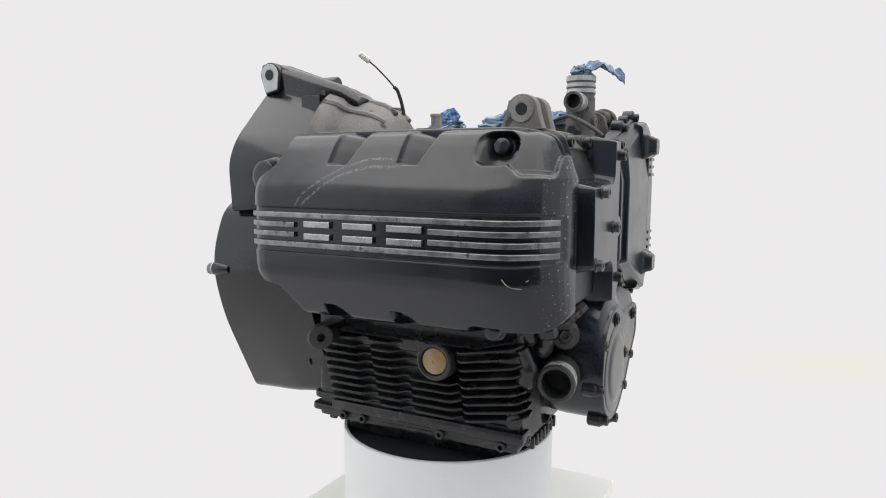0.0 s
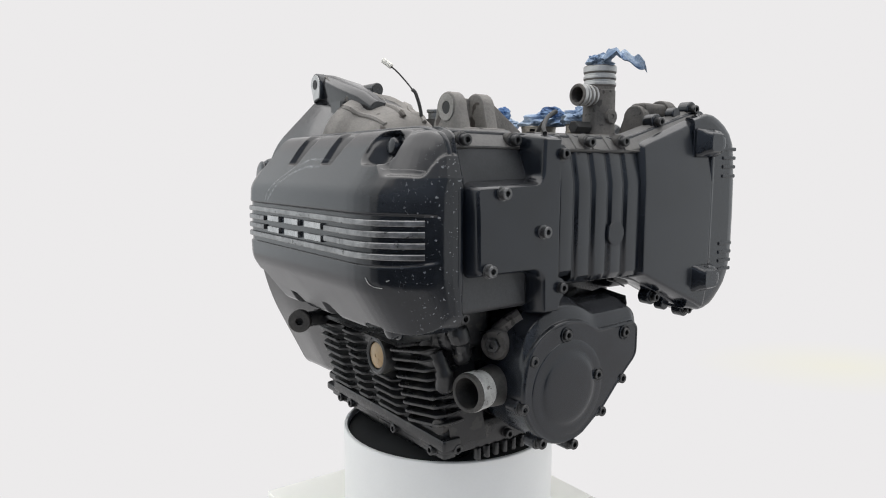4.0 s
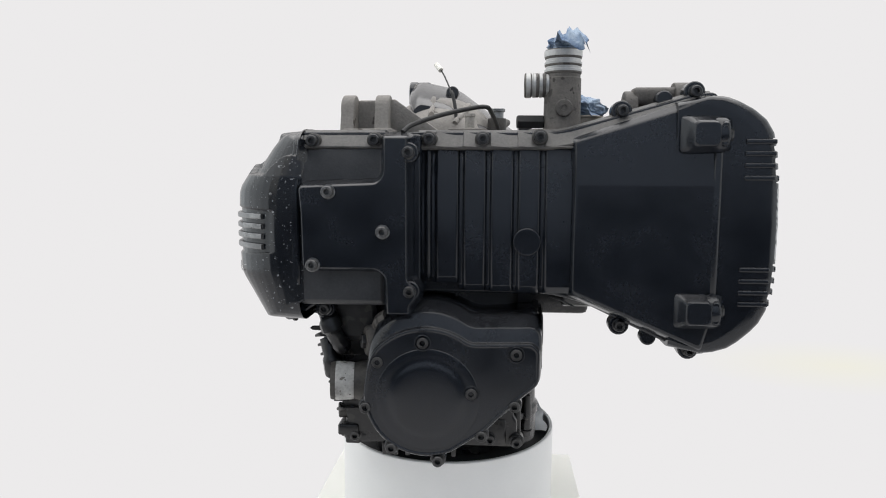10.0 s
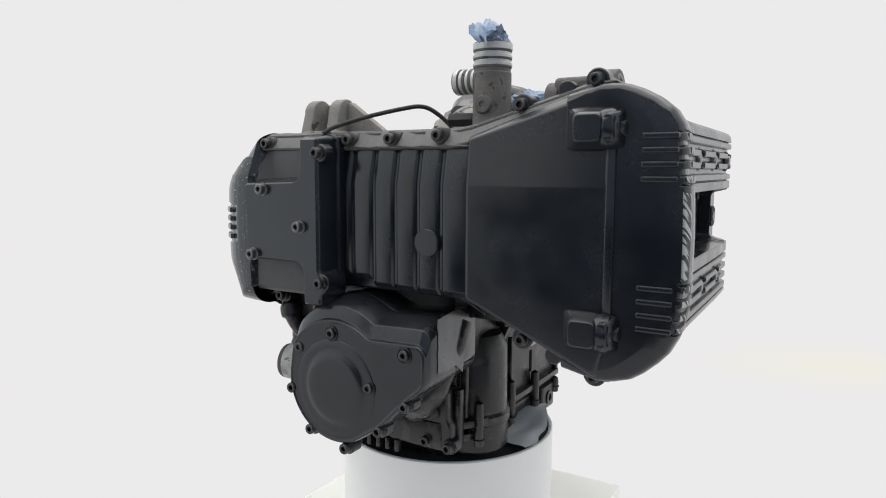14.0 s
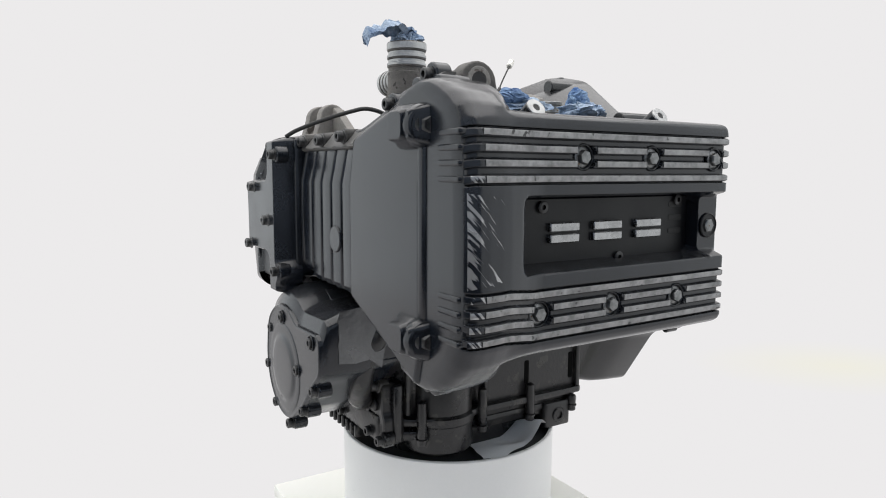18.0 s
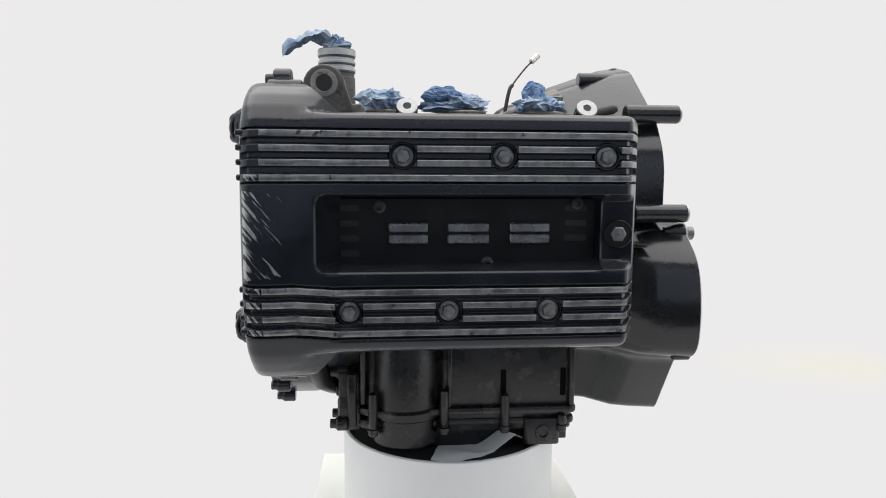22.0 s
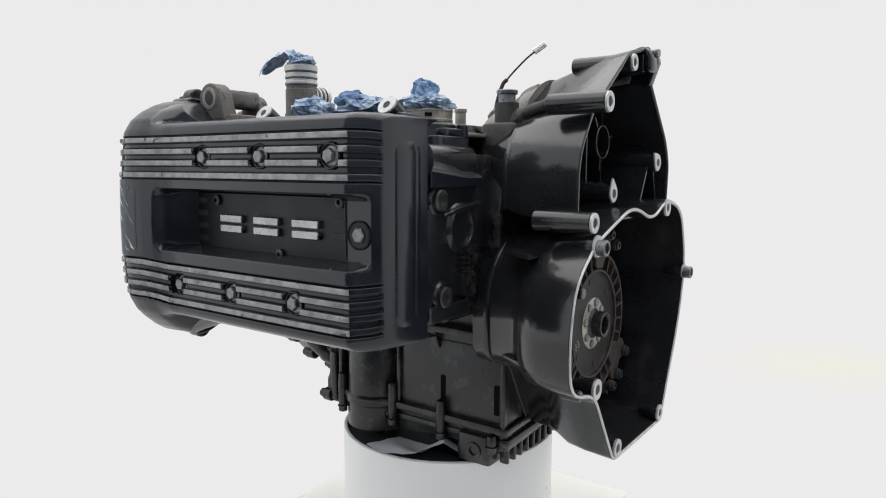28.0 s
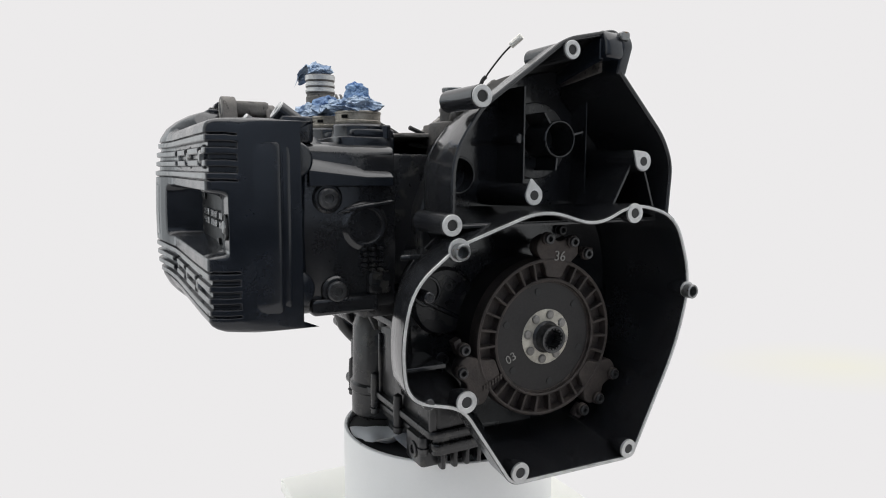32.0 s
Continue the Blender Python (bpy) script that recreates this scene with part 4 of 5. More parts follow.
# ---- cylinder head and its cover (towards +x)
def head():
    h = part("cylinder_head", prism(fillet([(-150, -134), (116, -134), (120, -60), (116, 22), (-150, 24)], 14), "x", 120, 214, 3), GLOSS, ENGINE, "oily black cylinder head")
    part("head_step", prism(fillet([(-140, 10), (98, 6), (98, 24), (-140, 30)], 6), "x", 120, 200, 3), GLOSS, h)
    for x, z in ((188, -27), (181, -112)):
        part("plug_boss", rod((x, 104, z), (0, 1, 0), 18, 14, 24, 2), GLOSS, h)
        part("head_plug", lathe([(0, 0), (9.5, 0), (9.5, 3), (8, 4), (4.5, 4), (4, 2.5), (0, 2)], (x, 121.5, z), (0, 1, 0), 22), STEEL, h)
    part("port_pad", lathe([(0, 7), (14.4, 7), (15, 14), (16.2, 16.4), (18.5, 16.6), (22, 14.6), (28, 8), (31, 0), (0, 0)], (152, 106, -53), (0, 1, 0), 36), GLOSS, h)
    # disc coloured as the shade down the port
    part("port_bore_shade", rod((152, 112.8, -53), (0, 1, 0), 0.8, 14.2, 24, 0.1), DEEP, h)
    part("head_shelf", loft([[(x, y, z) for x, z in pts] for y, pts in ((88, [(206, 36), (150, 10), (126, 6), (126, -16), (206, -16)]), (122, [(206, 4), (152, -4), (126, -5), (126, -16), (206, -16)]), (126, [(206, -2), (152, -8), (126, -8), (126, -16), (206, -16)]))]), BLACK, h)
    part("port_ridge", cable([(178, 119, -41), (170, 121, -38), (156, 122, -35), (140, 122, -33), (124, 121, -31)], [1.5, 2.6, 2.6, 2.2, 1.5], 10), GLOSS, h)
    part("head_web", block(126, 150, 100, 122, -118, -96, 3, 5, "y"), GRIME, h)
    for k in range(5):
        for j in range(3):
            part("lattice_rib", block(136 + j * 8, 140 + j * 8, 118, 125, -96 + k * 5, -93 + k * 5, 0.6, 1, "y"), GRIME, h)
    part("lower_lug", block(140, 205, 96, 124, -134, -118, 3, 5, "y"), GLOSS, h)
    # three intake stubs on top, with bare clamp rings
    for y in (-79, -1, 76):
        s = part("intake_stub", lathe([(0, 0), (30, 0), (29.6, 10), (27, 15), (25.4, 18), (25, 26), (23.4, 28), (20, 28.4), (19.6, 10), (0, 10)], (142, y, 14), (0, 0, 1), 40), BLACK, h)
        part("stub_foot", block(113, 171, y - 30, y + 30, -6, 30, 2.4, 12), BLACK, h)
        part("stub_step", block(114, 158, y - 27, y + 29, 28, 37, 2, 9), BLACK, h)
        part("stub_boss", lathe([(0, 0), (5.4, 0), (5.4, 12), (4.6, 13), (0, 13)], (124, y + 25, 28), (0, 0, 1), 18), BLACK, h)
        ring = part("clamp_ring", lathe([(19.6, 0), (21.6, 0), (22.1, 0.8), (22.1, 3), (21.7, 3.6), (21.9, 9.6), (22.4, 10.2), (22.4, 11.6), (21.8, 12.2), (19.6, 12.2), (19.6, 0)], (142, y, 42.2), (0, 0, 1), 44), RING, h, "tarnished bare metal intake ring")
        # small dark plates painted as the shade in the ring's slots
        for a in (35, 205):
            part("ring_slot_shade", block(-3.4, 3.4, -0.5, 0.5, -1.6, 1.6, 0.2, 0.4), DEEP, ring).matrix_local = pose((142 + 22.2 * math.cos(radians(a))) / 1000, (y + 22.2 * math.sin(radians(a))) / 1000, (49 - BASE) / 1000, 0, 0, a + 90) @ Matrix.Translation((0, 0, BASE / 1000))
    for y in (-57, 96):
        part("stud_boss", rod((204, y, 36), (0.82, 0, 0.57), 27, 9.2, 26), BLACK, h)
        part("boss_face", sleeve((204 + 26.4 * 0.82, y, 36 + 26.4 * 0.57), (0.82, 0, 0.57), 1.6, 8.8, 3.2, 26, 0.4, deep=1.5), BARE, h, "bright machined face with a bore")
        # black disc painted as the shade in the bore
        part("bore", lathe([(0, 0), (3.4, 0), (3.4, 0.4), (0, 0.4)], (204 + 27.2 * 0.82, y, 36 + 27.2 * 0.57), (0.82, 0, 0.57), 18), RUBBER_BORE, h)
        part("boss_foot", block(196, 226, y - 14, y + 14, 22, 46, 3, 6), BLACK, h)


head()


# the head cover's face: how far it stands out along its length, and how it falls away at its top and bottom
COVER_OUT = [(-177.4, 292), (-177.0, 298), (-175.8, 303), (-173, 306.5), (-168, 308.8), (-160, 309), (-150, 307.8), (-141, 306), (-130, 302.5), (-120, 299), (-110, 296.2), (-104, 295.2),
             (-60, 294.5), (0, 294), (60, 293.2), (110.5, 291.8), (112.6, 290.9), (114, 289.0), (125.2, 268.5), (126.6, 265), (127.8, 258), (128.5, 248), (128.8, 240)]
END_FALL = [(66, -62), (65, -50), (61, -39), (54, -26), (45, -15), (34, -8), (18, -4), (-10, -1.5), (-50, 0), (-90, 0), (-108, -1), (-128, -6), (-140, -12), (-148, -19), (-158, -30), (-164, -39), (-168, -52), (-169, -62)]
MID_FALL = [(42, -40), (41.9, -20), (41.4, -12), (40.4, -7), (38.8, -3.6), (36.4, -1.4), (33, -0.4), (30, 0), (-132, 0), (-136, -2), (-139, -6), (-141.5, -12), (-143, -22), (-143.5, -40)]
RIBS_UP, RIBS_LOW = (25, 14.5, 4, -7), (-93, -103.5, -114, -124.5)
BOLTS_UP, BOLTS_LOW = (-62, 14, 94), (-103, -27, 51)


def cover_face(y, z, plain=False):
    w = ease(-104, -142, y)
    x = line_at(COVER_OUT, y) + line_at(END_FALL, z) * w + line_at(MID_FALL, max(-143.5, min(42, z))) * (1 - w)
    if plain:
        return x
    push = 0.0
    # the sunk field for the name panel and its lower rear shelf
    s = rounded(y, z, -127, 97, -78, -19, 9)
    if s < 0:
        push = max(push, min(x - 259, max(0.0, y + 131) * 1.6) * ease(0, -4.5, s))
    s = rounded(y, z, 90, 150, -78, -19, 7)
    if s < 0:
        push = max(push, (x - 275) * ease(0, -6, s) if x > 275 else 0.0)
    return x - push


def cap_y(y):
    """The cover's front cap is a little longer than its rib lines."""
    return y if y > -150 else -150 + (y + 150) * 1.13


def groove(y, z):
    """How deep the face is cut between the ribs, and for the bolts."""
    dz = 4.0 * min(1.0, max(0.0, (-112 - y) / 30))
    cut = 0.0
    for ribs, bolts, lo, hi, d in ((RIBS_UP, BOLTS_UP, -11, 29, 0.0), (RIBS_LOW, BOLTS_LOW, -129, -89, dz)):
        if lo + d < z < hi + d and -175.5 < y < 125.6:
            cut = 3.8 * ease(2.6, 3.4, min(abs(z - d - c) for c in ribs))
            for b in bolts:
                if math.hypot(y - b, z - (ribs[1] + ribs[2]) / 2) < 9.9:
                    cut = 9.0
    return cut


def head_cover():
    ys = [-177.4, -177.0, -176.4, -175.6, -174.6, -173, -171, -169] + [-167 + 1.7 * k for k in range(168)] + [117.8, 118.7, 119.6, 120.5, 121.4, 122.3, 123.2, 124.0, 124.6, 125.2, 125.9, 126.6, 127.2, 127.8, 128.2, 128.5, 128.8]
    ys = sorted(ys)
    face = []
    z = 31.0
    while z > -137:
        face.append(z)
        z -= 0.8 if -13 < z or -133 < z < -83 else 1.5
    n = 22
    rings = []
    for y in ys:
        w = ease(-104, -142, y)
        s = line_at([(-177.4, 0.07), (-176.4, 0.035), (-174.6, 0.016), (-171, 0.004), (-165, 0), (121, 0), (128.8, 0.02)], y)
        lean = (line_at(COVER_OUT, min(128.8, y + 0.4)) - line_at(COVER_OUT, max(-177.4, y - 0.4))) / 0.8
        nx, ny = 1 / math.hypot(1, lean), -lean / math.hypot(1, lean)
        top, bot = 42 + 24 * w, -143.5 - 25.5 * w
        zs = [31 + (top - 31) * (1 - (k / n) ** 1.6) for k in range(n)] + face + [-137 + (bot + 137) * (1 - (1 - k / n) ** 1.6) for k in range(n + 1)]
        ring = []
        for z in zs:
            x = cover_face(y, z)
            g = groove(y, z)
            ring.append((x - g * nx, cap_y(y) - g * ny, -50 + (z + 50) * (1 - s)))
        ring = [(214, cap_y(y), ring[0][2] - 6)] + ring + [(214, cap_y(y), ring[-1][2] + 6)]
        rings.append(ring)
    c = part("head_cover", loft(rings), BLACK, ENGINE, "black ribbed head cover with worn bare ribs", sharp=34)
    # rim towards the head
    def flange(poly, steps):
        return loft([[(x, y, z) for y, z in inset(poly, d)] for x, d in steps])
    lip = fillet([(-160, -150), (110, -145.5, 26), (131, -128, 26), (131, 24, 30), (108, 43.5, 30), (-112, 43), (-138, 57), (-160, 56)], 10, 6)
    part("cover_rim", flange(lip, ((231.6, 2.2), (232.6, 0.6), (235, 0), (246, 0.4), (251, 1.4), (255, 3.0), (258, 6.0))), BLACK, c, "thick rounded rim of the head cover")
    back = fillet([(-150, -147), (110, -143, 24), (130, -127, 24), (130, 24, 28), (108, 41, 28), (-112, 41), (-138, 54), (-150, 52)], 10, 6)
    part("head_flange", flange(back, ((231.2, 2.4), (230, 0.8), (226, 0.4), (218, 3.4), (210, 10), (202, 19), (198, 25))), BLACK, c)
    for z in (7, -107):
        part("rim_ear", lathe([(0, 0), (17, 0), (16.4, 14), (15.4, 15.4), (14, 16), (0, 16.2)], (219, 111.6, z), (0, 1, 0), 28), BLACK, c)
    # worn bare faces of the ribs, scraped ends at the front corner, and the ribs' ends on the front face
    def strip(y0, y1, z, dz, name, mat, label=""):
        k = max(4, int((y1 - y0) / 6))
        path = []
        for i in range(k + 1):
            y = y0 + (y1 - y0) * i / k
            zz = z + dz * min(1.0, max(0.0, (-112 - y) / 30))
            path.append((cover_face(y, zz, True), cap_y(y), zz))
        part(name, ribbon(path, [(-0.6, -2.3), (0.35, -2.2), (0.6, -1.8), (0.6, 1.8), (0.35, 2.2), (-0.6, 2.3)]), mat, c, label)
    for zs, bolts, dz in ((RIBS_UP, BOLTS_UP, 0.0), (RIBS_LOW, BOLTS_LOW, 4.0)):
        for i, z in enumerate(zs):
            cuts = [-163, 112.6]
            if i in (1, 2):
                cuts = [-163] + [v for b in bolts for v in (b - 10.5, b + 10.5)] + [112.6]
            for a, b in zip(cuts[::2], cuts[1::2]):
                strip(a, b, z, dz, "rib_face", STRIP)
            if z < 0:
                strip(-173, -164, z, dz, "worn_rib_end", SCRAPED, "rib end scraped through the paint")
            part("rib_end", block(273, 300, -182.4, -174, z + dz - 2.3, z + dz + 2.3, 1.3, 1.6, "y"), BLACK, c)
        zc = (zs[1] + zs[2]) / 2
        for b in bolts:
            part("bolt_well", lathe([(0, 0), (10.3, 0), (10.4, 3), (10.1, 5.4), (9.6, 5.9), (9.0, 5.6), (8.7, 3.2), (0, 3)], (285, b, zc), (1, 0, 0), 32), BLACK, c)
            repeat("hex_bolt", HEX, c, (287.6, b, zc), RIGHT @ pose(0, 0, 0, 0, 0, 17 + b) @ Matrix.Scale(0.9, 4), "dull hex head bolt")
    patch = []
    for k in range(22):
        y = -174.6 + 27 * k / 21
        h = 33 - 5 * (k / 21) + 2.5 * noise.noise(Vector((k * 0.4, 0, 1)))
        patch.append([(cover_face(y, -49 + h * (1 - 2 * j / 24), True) + 0.2, cap_y(y), -49 + h * (1 - 2 * j / 24)) for j in range(25)])
    part("scraped_corner", loft(patch, False, False, closed=False), SCRAPED, c, "black paint scraped to bare metal")
    # name panel with slots, screws and plain emblem bars
    p = part("name_panel", prism(fillet([(-128, -80), (98, -80), (98, -23), (-128, -23)], 6), "x", 259, 263.5, 0.8, 1), MATTE, c, "recessed black panel with plain metal emblem bars")
    # slots as thin black plates, their shade given by colour
    for y in (-105, 78):
        for z in (-31, -43, -55, -67):
            if y > 0 and z < -60:
                continue
            part("slot", prism(fillet([(y - 9, z - 2.6), (y + 9, z - 2.6), (y + 9, z + 2.6), (y - 9, z + 2.6)], 2.6, 3), "x", 263.2, 263.9, 0.2, 1), RUBBER_BORE, p)
    for y, z in ((-80, -30), (79, -27), (6, -75)):
        part("panel_screw", lathe([(0, 0), (5, 0), (5, 3), (4, 3.6), (2.2, 3.6), (2, 1.5), (0, 1.5)], (263, y, z), (1, 0, 0), 18), STEEL, p)
    for y0, y1 in ((-73, -42), (-26, 7), (24, 56)):
        for z in (-46.4, -55.6):
            part("emblem_bar", prism(fillet([(y0, z - 3.6), (y1, z - 3.6), (y1, z + 3.6), (y0, z + 3.6)], 1.2, 2), "x", 262, 267.5, 0.7, 1), LETTER, p)
    part("side_well", lathe([(0, 0), (11.5, 0), (11.5, 1), (10.8, 1.6), (10, 0.5), (0, 0.4)], (275.6, 109.5, -51), (1, 0, 0), 28), MATTE, c)
    part("well_bolt", lathe([(0, 0), (6.6, 0), (6.4, 1.4), (5.2, 2.2), (0, 2.3)], (276, 109.5, -51), (1, 0, 0), 6), ZINC, c, "dull hex head bolt")
    part("joint_lip", prism(fillet([(246.5, -184.5), (254.5, -183.5), (256, -168), (246, -168)], 3.2, 4), "z", -122, 22, 2), BLACK, c)
    # big domed bolts that clamp the chain end
    for z in (31, -127):
        part("bolt_ear", loft([[(x, y, zz) for x, zz in fillet([(xa, z - h), (246.6, z - h), (246.6, z + h), (xa, z + h)], 5, 4)] for y, xa, h in ((-166, 215, 17), (-183, 216, 16.5), (-187, 219, 15), (-190, 222, 12.5), (-196, 224, 11), (-197.4, 225.6, 9.6))]), BLACK, c)
        part("bolt_ear", loft([[(x, y, zz) for x, zz in fillet([(248.2, z - h), (xb, z - h), (xb, z + h), (248.2, z + h)], 4, 4)] for y, xb, h in ((-166, 262, 16), (-180, 261, 15), (-186, 259, 13), (-193, 255, 11), (-195, 253.5, 9.5))]), BLACK, c)
        part("bolt_shoulder", lathe([(0, 0), (15.6, 0), (16.4, 3), (16.2, 9), (14.8, 12), (12.6, 12.8), (12, 11.2), (0, 11)], (244, -180, z), (1, -0.06, 0), 28), BLACK, c)
        repeat("dome_bolt", CAP, c, (254.8, -180.6, z), RIGHT @ pose(0, 0, 0, 4, 0, 0), "dark domed clamp bolt")


def scraped():
    m = surface("scraped_black_enamel", (0.0062, 0.0082, 0.0120), (0.0115, 0.0142, 0.0195), 0.16, 0.29, scale=25, bump=0.05)
    t = m.node_tree
    n, l = t.nodes, t.links
    p = n["Principled BSDF"]
    tc = n.new("ShaderNodeTexCoord")
    turn = n.new("ShaderNodeMapping")
    turn.inputs["Rotation"].default_value = (radians(50), 0, 0)
    l.new(tc.outputs["Object"], turn.inputs["Vector"])
    mp = n.new("ShaderNodeMapping")
    mp.inputs["Scale"].default_value = (60, 22, 300)
    l.new(turn.outputs[0], mp.inputs["Vector"])
    no = n.new("ShaderNodeTexNoise"); no.inputs["Scale"].default_value = 1.0; no.inputs["Detail"].default_value = 3
    l.new(mp.outputs[0], no.inputs["Vector"])
    mr = n.new("ShaderNodeMapRange"); mr.inputs["From Min"].default_value, mr.inputs["From Max"].default_value = 0.59, 0.63
    sx = n.new("ShaderNodeSeparateXYZ"); l.new(tc.outputs["Object"], sx.inputs[0])
    edge = n.new("ShaderNodeMapRange")
    edge.inputs["From Min"].default_value, edge.inputs["From Max"].default_value, edge.inputs["To Max"].default_value = -0.166, -0.180, 0.20
    l.new(sx.outputs["Y"], edge.inputs["Value"])
    more = n.new("ShaderNodeMath"); more.operation = "ADD"
    l.new(no.outputs["Fac"], more.inputs[0]); l.new(edge.outputs["Result"], more.inputs[1])
    l.new(more.outputs[0], mr.inputs["Value"])
    old = p.inputs["Base Color"].links[0].from_socket
    mx = n.new("ShaderNodeMix"); mx.data_type = "RGBA"
    l.new(mr.outputs["Result"], mx.inputs[0]); l.new(old, mx.inputs[6]); mx.inputs[7].default_value = (0.38, 0.38, 0.38, 1)
    l.new(mx.outputs[2], p.inputs["Base Color"])
    mm = n.new("ShaderNodeMath"); mm.operation = "MULTIPLY"; mm.inputs[1].default_value = 0.5
    l.new(mr.outputs["Result"], mm.inputs[0]); l.new(mm.outputs[0], p.inputs["Metallic"])
    return m


SCRAPED = scraped()
head_cover()


# ---- bell housing at the rear
def shell(name, outline, y_back, stations, thick, mat, parent, label):
    """An open bell: an outer skin through (y, scale x, scale z, shift x, shift z) stations, the inner skin parallel to it."""
    def ring(poly, st):
        y, sx, sz, dx, dz = st
        return [(x * sx + dx, y, z * sz + dz) for x, z in poly]
    inner = inset(outline, thick)
    st = [(y_back, 1, 1, 0, 0)] + stations
    rings = [ring(outline, s) for s in st[::-1]] + [ring(inner, s) for s in st[:-1]] + [ring(inner, (st[-1][0] + thick * 2, *st[-1][1:]))]
    return part(name, loft(rings), mat, parent, label)


def bell_housing():
    low = fillet([(118, -61, 6), (158, -92, 30), (168, -140, 40), (163, -187, 26), (112, -200, 14), (62, -277, 10), (-78, -279, 12), (-131, -174, 30), (-148, -108, 40), (-124, -42, 50), (-68, -29, 26), (-26, -49, 26), (32, -32, 26), (86, -50, 10)], 8, 6)
    up = fillet([(112, -50, 4), (112, 12, 26), (84, 53, 10), (-2, 116, 12), (-58, 128, 12), (-70, 116, 4), (-66, 92, 4), (-74, 84, 6), (-124, 33, 20), (-137, 6, 20), (-133, -50, 4)], 8, 5)
    b = shell("bell_housing", low, 235, [(205, 0.985, 0.995, -1, 0), (186, 0.955, 0.985, -4, -2), (168, 0.88, 0.97, -12, -4), (158, 0.85, 0.96, -15, -5), (112, 0.80, 0.92, -14, -12)], 3.8, GLOSS, ENGINE, "glossy black bell housing with a bare machined rim")
    u = shell("upper_bell", up, 214, [(190, 0.985, 0.97, 0, 0), (150, 0.93, 0.86, -2, 0), (112, 0.82, 0.74, -4, 2), (92, 0.72, 0.62, -4, 4)], 4.0, GLOSS, ENGINE, "glossy black upper bell of the gearbox housing")
    # machined rims
    rim = loft([[(x, 235.0, z) for x, z in inset(low, 0.5)], [(x, 236.2, z) for x, z in inset(low, 0.9)], [(x, 236.2, z) for x, z in inset(low, 2.7)], [(x, 235.0, z) for x, z in inset(low, 3.2)]], False, False)
    part("machined_rim", rim, BARE, b, "bare machined rim")
    rim2 = loft([[(x, 214.2, z) for x, z in up], [(x, 214.8, z) for x, z in inset(up, 0.8)], [(x, 214.8, z) for x, z in inset(up, 2.4)], [(x, 214.2, z) for x, z in inset(up, 3)]], False, False)
    part("edge_line", rim2, GLOSS, u)
    # floor of both bells
    part("bell_floor", prism([(x * 0.80 - 9, z * 0.94 - 8) for x, z in low], "y", 126, 132, 1), GLOSS, b)
    part("upper_floor", prism([(x * 0.86, z * 0.78) for x, z in up], "y", 128, 134, 1), GLOSS, u)
    part("neck_block", prism(fillet([(-92, -178), (96, -178), (102, -40), (70, 38), (-66, 38), (-100, -40)], 12), "y", 96, 130, 3), GRIME, b)
    # bosses with bores on the rim; the thin ones stand on tubes
    for x, y, z, r, h, ln in ((122, 235, -45, 9.4, 4.6, 56), (95, 234, 58, 9.6, 4.8, 58), (-7, 217, 105, 8.8, 4.4, 64)):
        t = part("tube_boss", rod((x, y - ln, z), (0, 1, 0), ln - 0.8, r, 24), GLOSS, u)
        part("boss_face", sleeve((x, y - 1, z), (0, 1, 0), 1.8, r - 0.6, h, 24, 0.3, deep=1.7), BARE, u)
        # thin black disc for the shade down the bore
        part("bore", rod((x, y - 1.5, z), (0, 1, 0), 1.0, h, 18, 0.1), RUBBER_BORE, u)
    for x, y, z, r, h in ((29, 214, -23, 9, 4.4), (-98, 214, 8, 9.5, 4.4)):
        part("inner_boss", loft([[(x + a * r * s * 1.05, yy, z + bz * r * s * 1.05) for a, bz in [(math.cos(2 * math.pi * k / 20), math.sin(2 * math.pi * k / 20)) for k in range(20)]] for yy, s in ((130, 1.35), (200, 1.1), (y - 1, 1))]), GLOSS, u)
        lean = radians(78 if x > 0 else 40)
        drop = [(x + r * math.cos(lean + a), z + r * math.sin(lean + a)) for a in [radians(52 + k * 16) for k in range(17)]] + [(x + r * 1.75 * math.cos(lean), z + r * 1.75 * math.sin(lean))]
        part("boss_face", prism(fillet(drop, 1.5, 2), "y", y - 1.4, y + 0.6, 0.4, 1), BARE, u)
        # black disc, the bore's shade by colour
        part("bore", rod((x, y + 0.1, z), (0, 1, 0), 0.8, h, 18, 0.1), RUBBER_BORE, u)
    for x, z, r, h in ((-69, -40, 9.4, 4.6), (-72, -268, 9.4, 4.6), (53, -266, 9.4, 4.8), (108, -193, 9.8, 4.8), (116, -65, 9.8, 4.8), (-141, -117, 8.2, 4.6)):
        part("rim_boss", lathe([(0, 0), (r * 0.55, 0), (r * 0.9, 10), (r, 16), (r, 20.8), (0, 21)], (x, 214, z), (0, 1, 0), 22), GLOSS, b)
        part("boss_face", sleeve((x, 234.6, z), (0, 1, 0), 2.4, r - 0.3, h, 24, 0.3, deep=2.2), BARE, b)
        # flat black disc in place of the bore's shaded depth
        part("bore", rod((x, 235.4, z), (0, 1, 0), 0.9, h, 18, 0.1), RUBBER_BORE, b)
    for x, z in ((117, -66), (-140, -118)):
        part("dowel_sleeve", sleeve((x, 236, z), (0, 1, 0), 9, 7, 4.9, 20), ZINC, b, "hollow steel dowel")
    for x, z in ((142, -102), (142, -190)):
        part("rim_pad", rod((x, 218, z), (0, 1, 0), 18, 5.0, 16), GLOSS, b)
    # webs between the case and the bell
    for z, x1, y1 in ((-76, 150, 186), (-174, 152, 192)):
        part("bell_web", prism(fillet([(104, 146), (124, 148), (x1 - 10, y1 - 10), (x1 - 4, y1), (104, y1)], 2, 2), "z", z - 2.2, z + 2.2, 1.2), GLOSS, b)
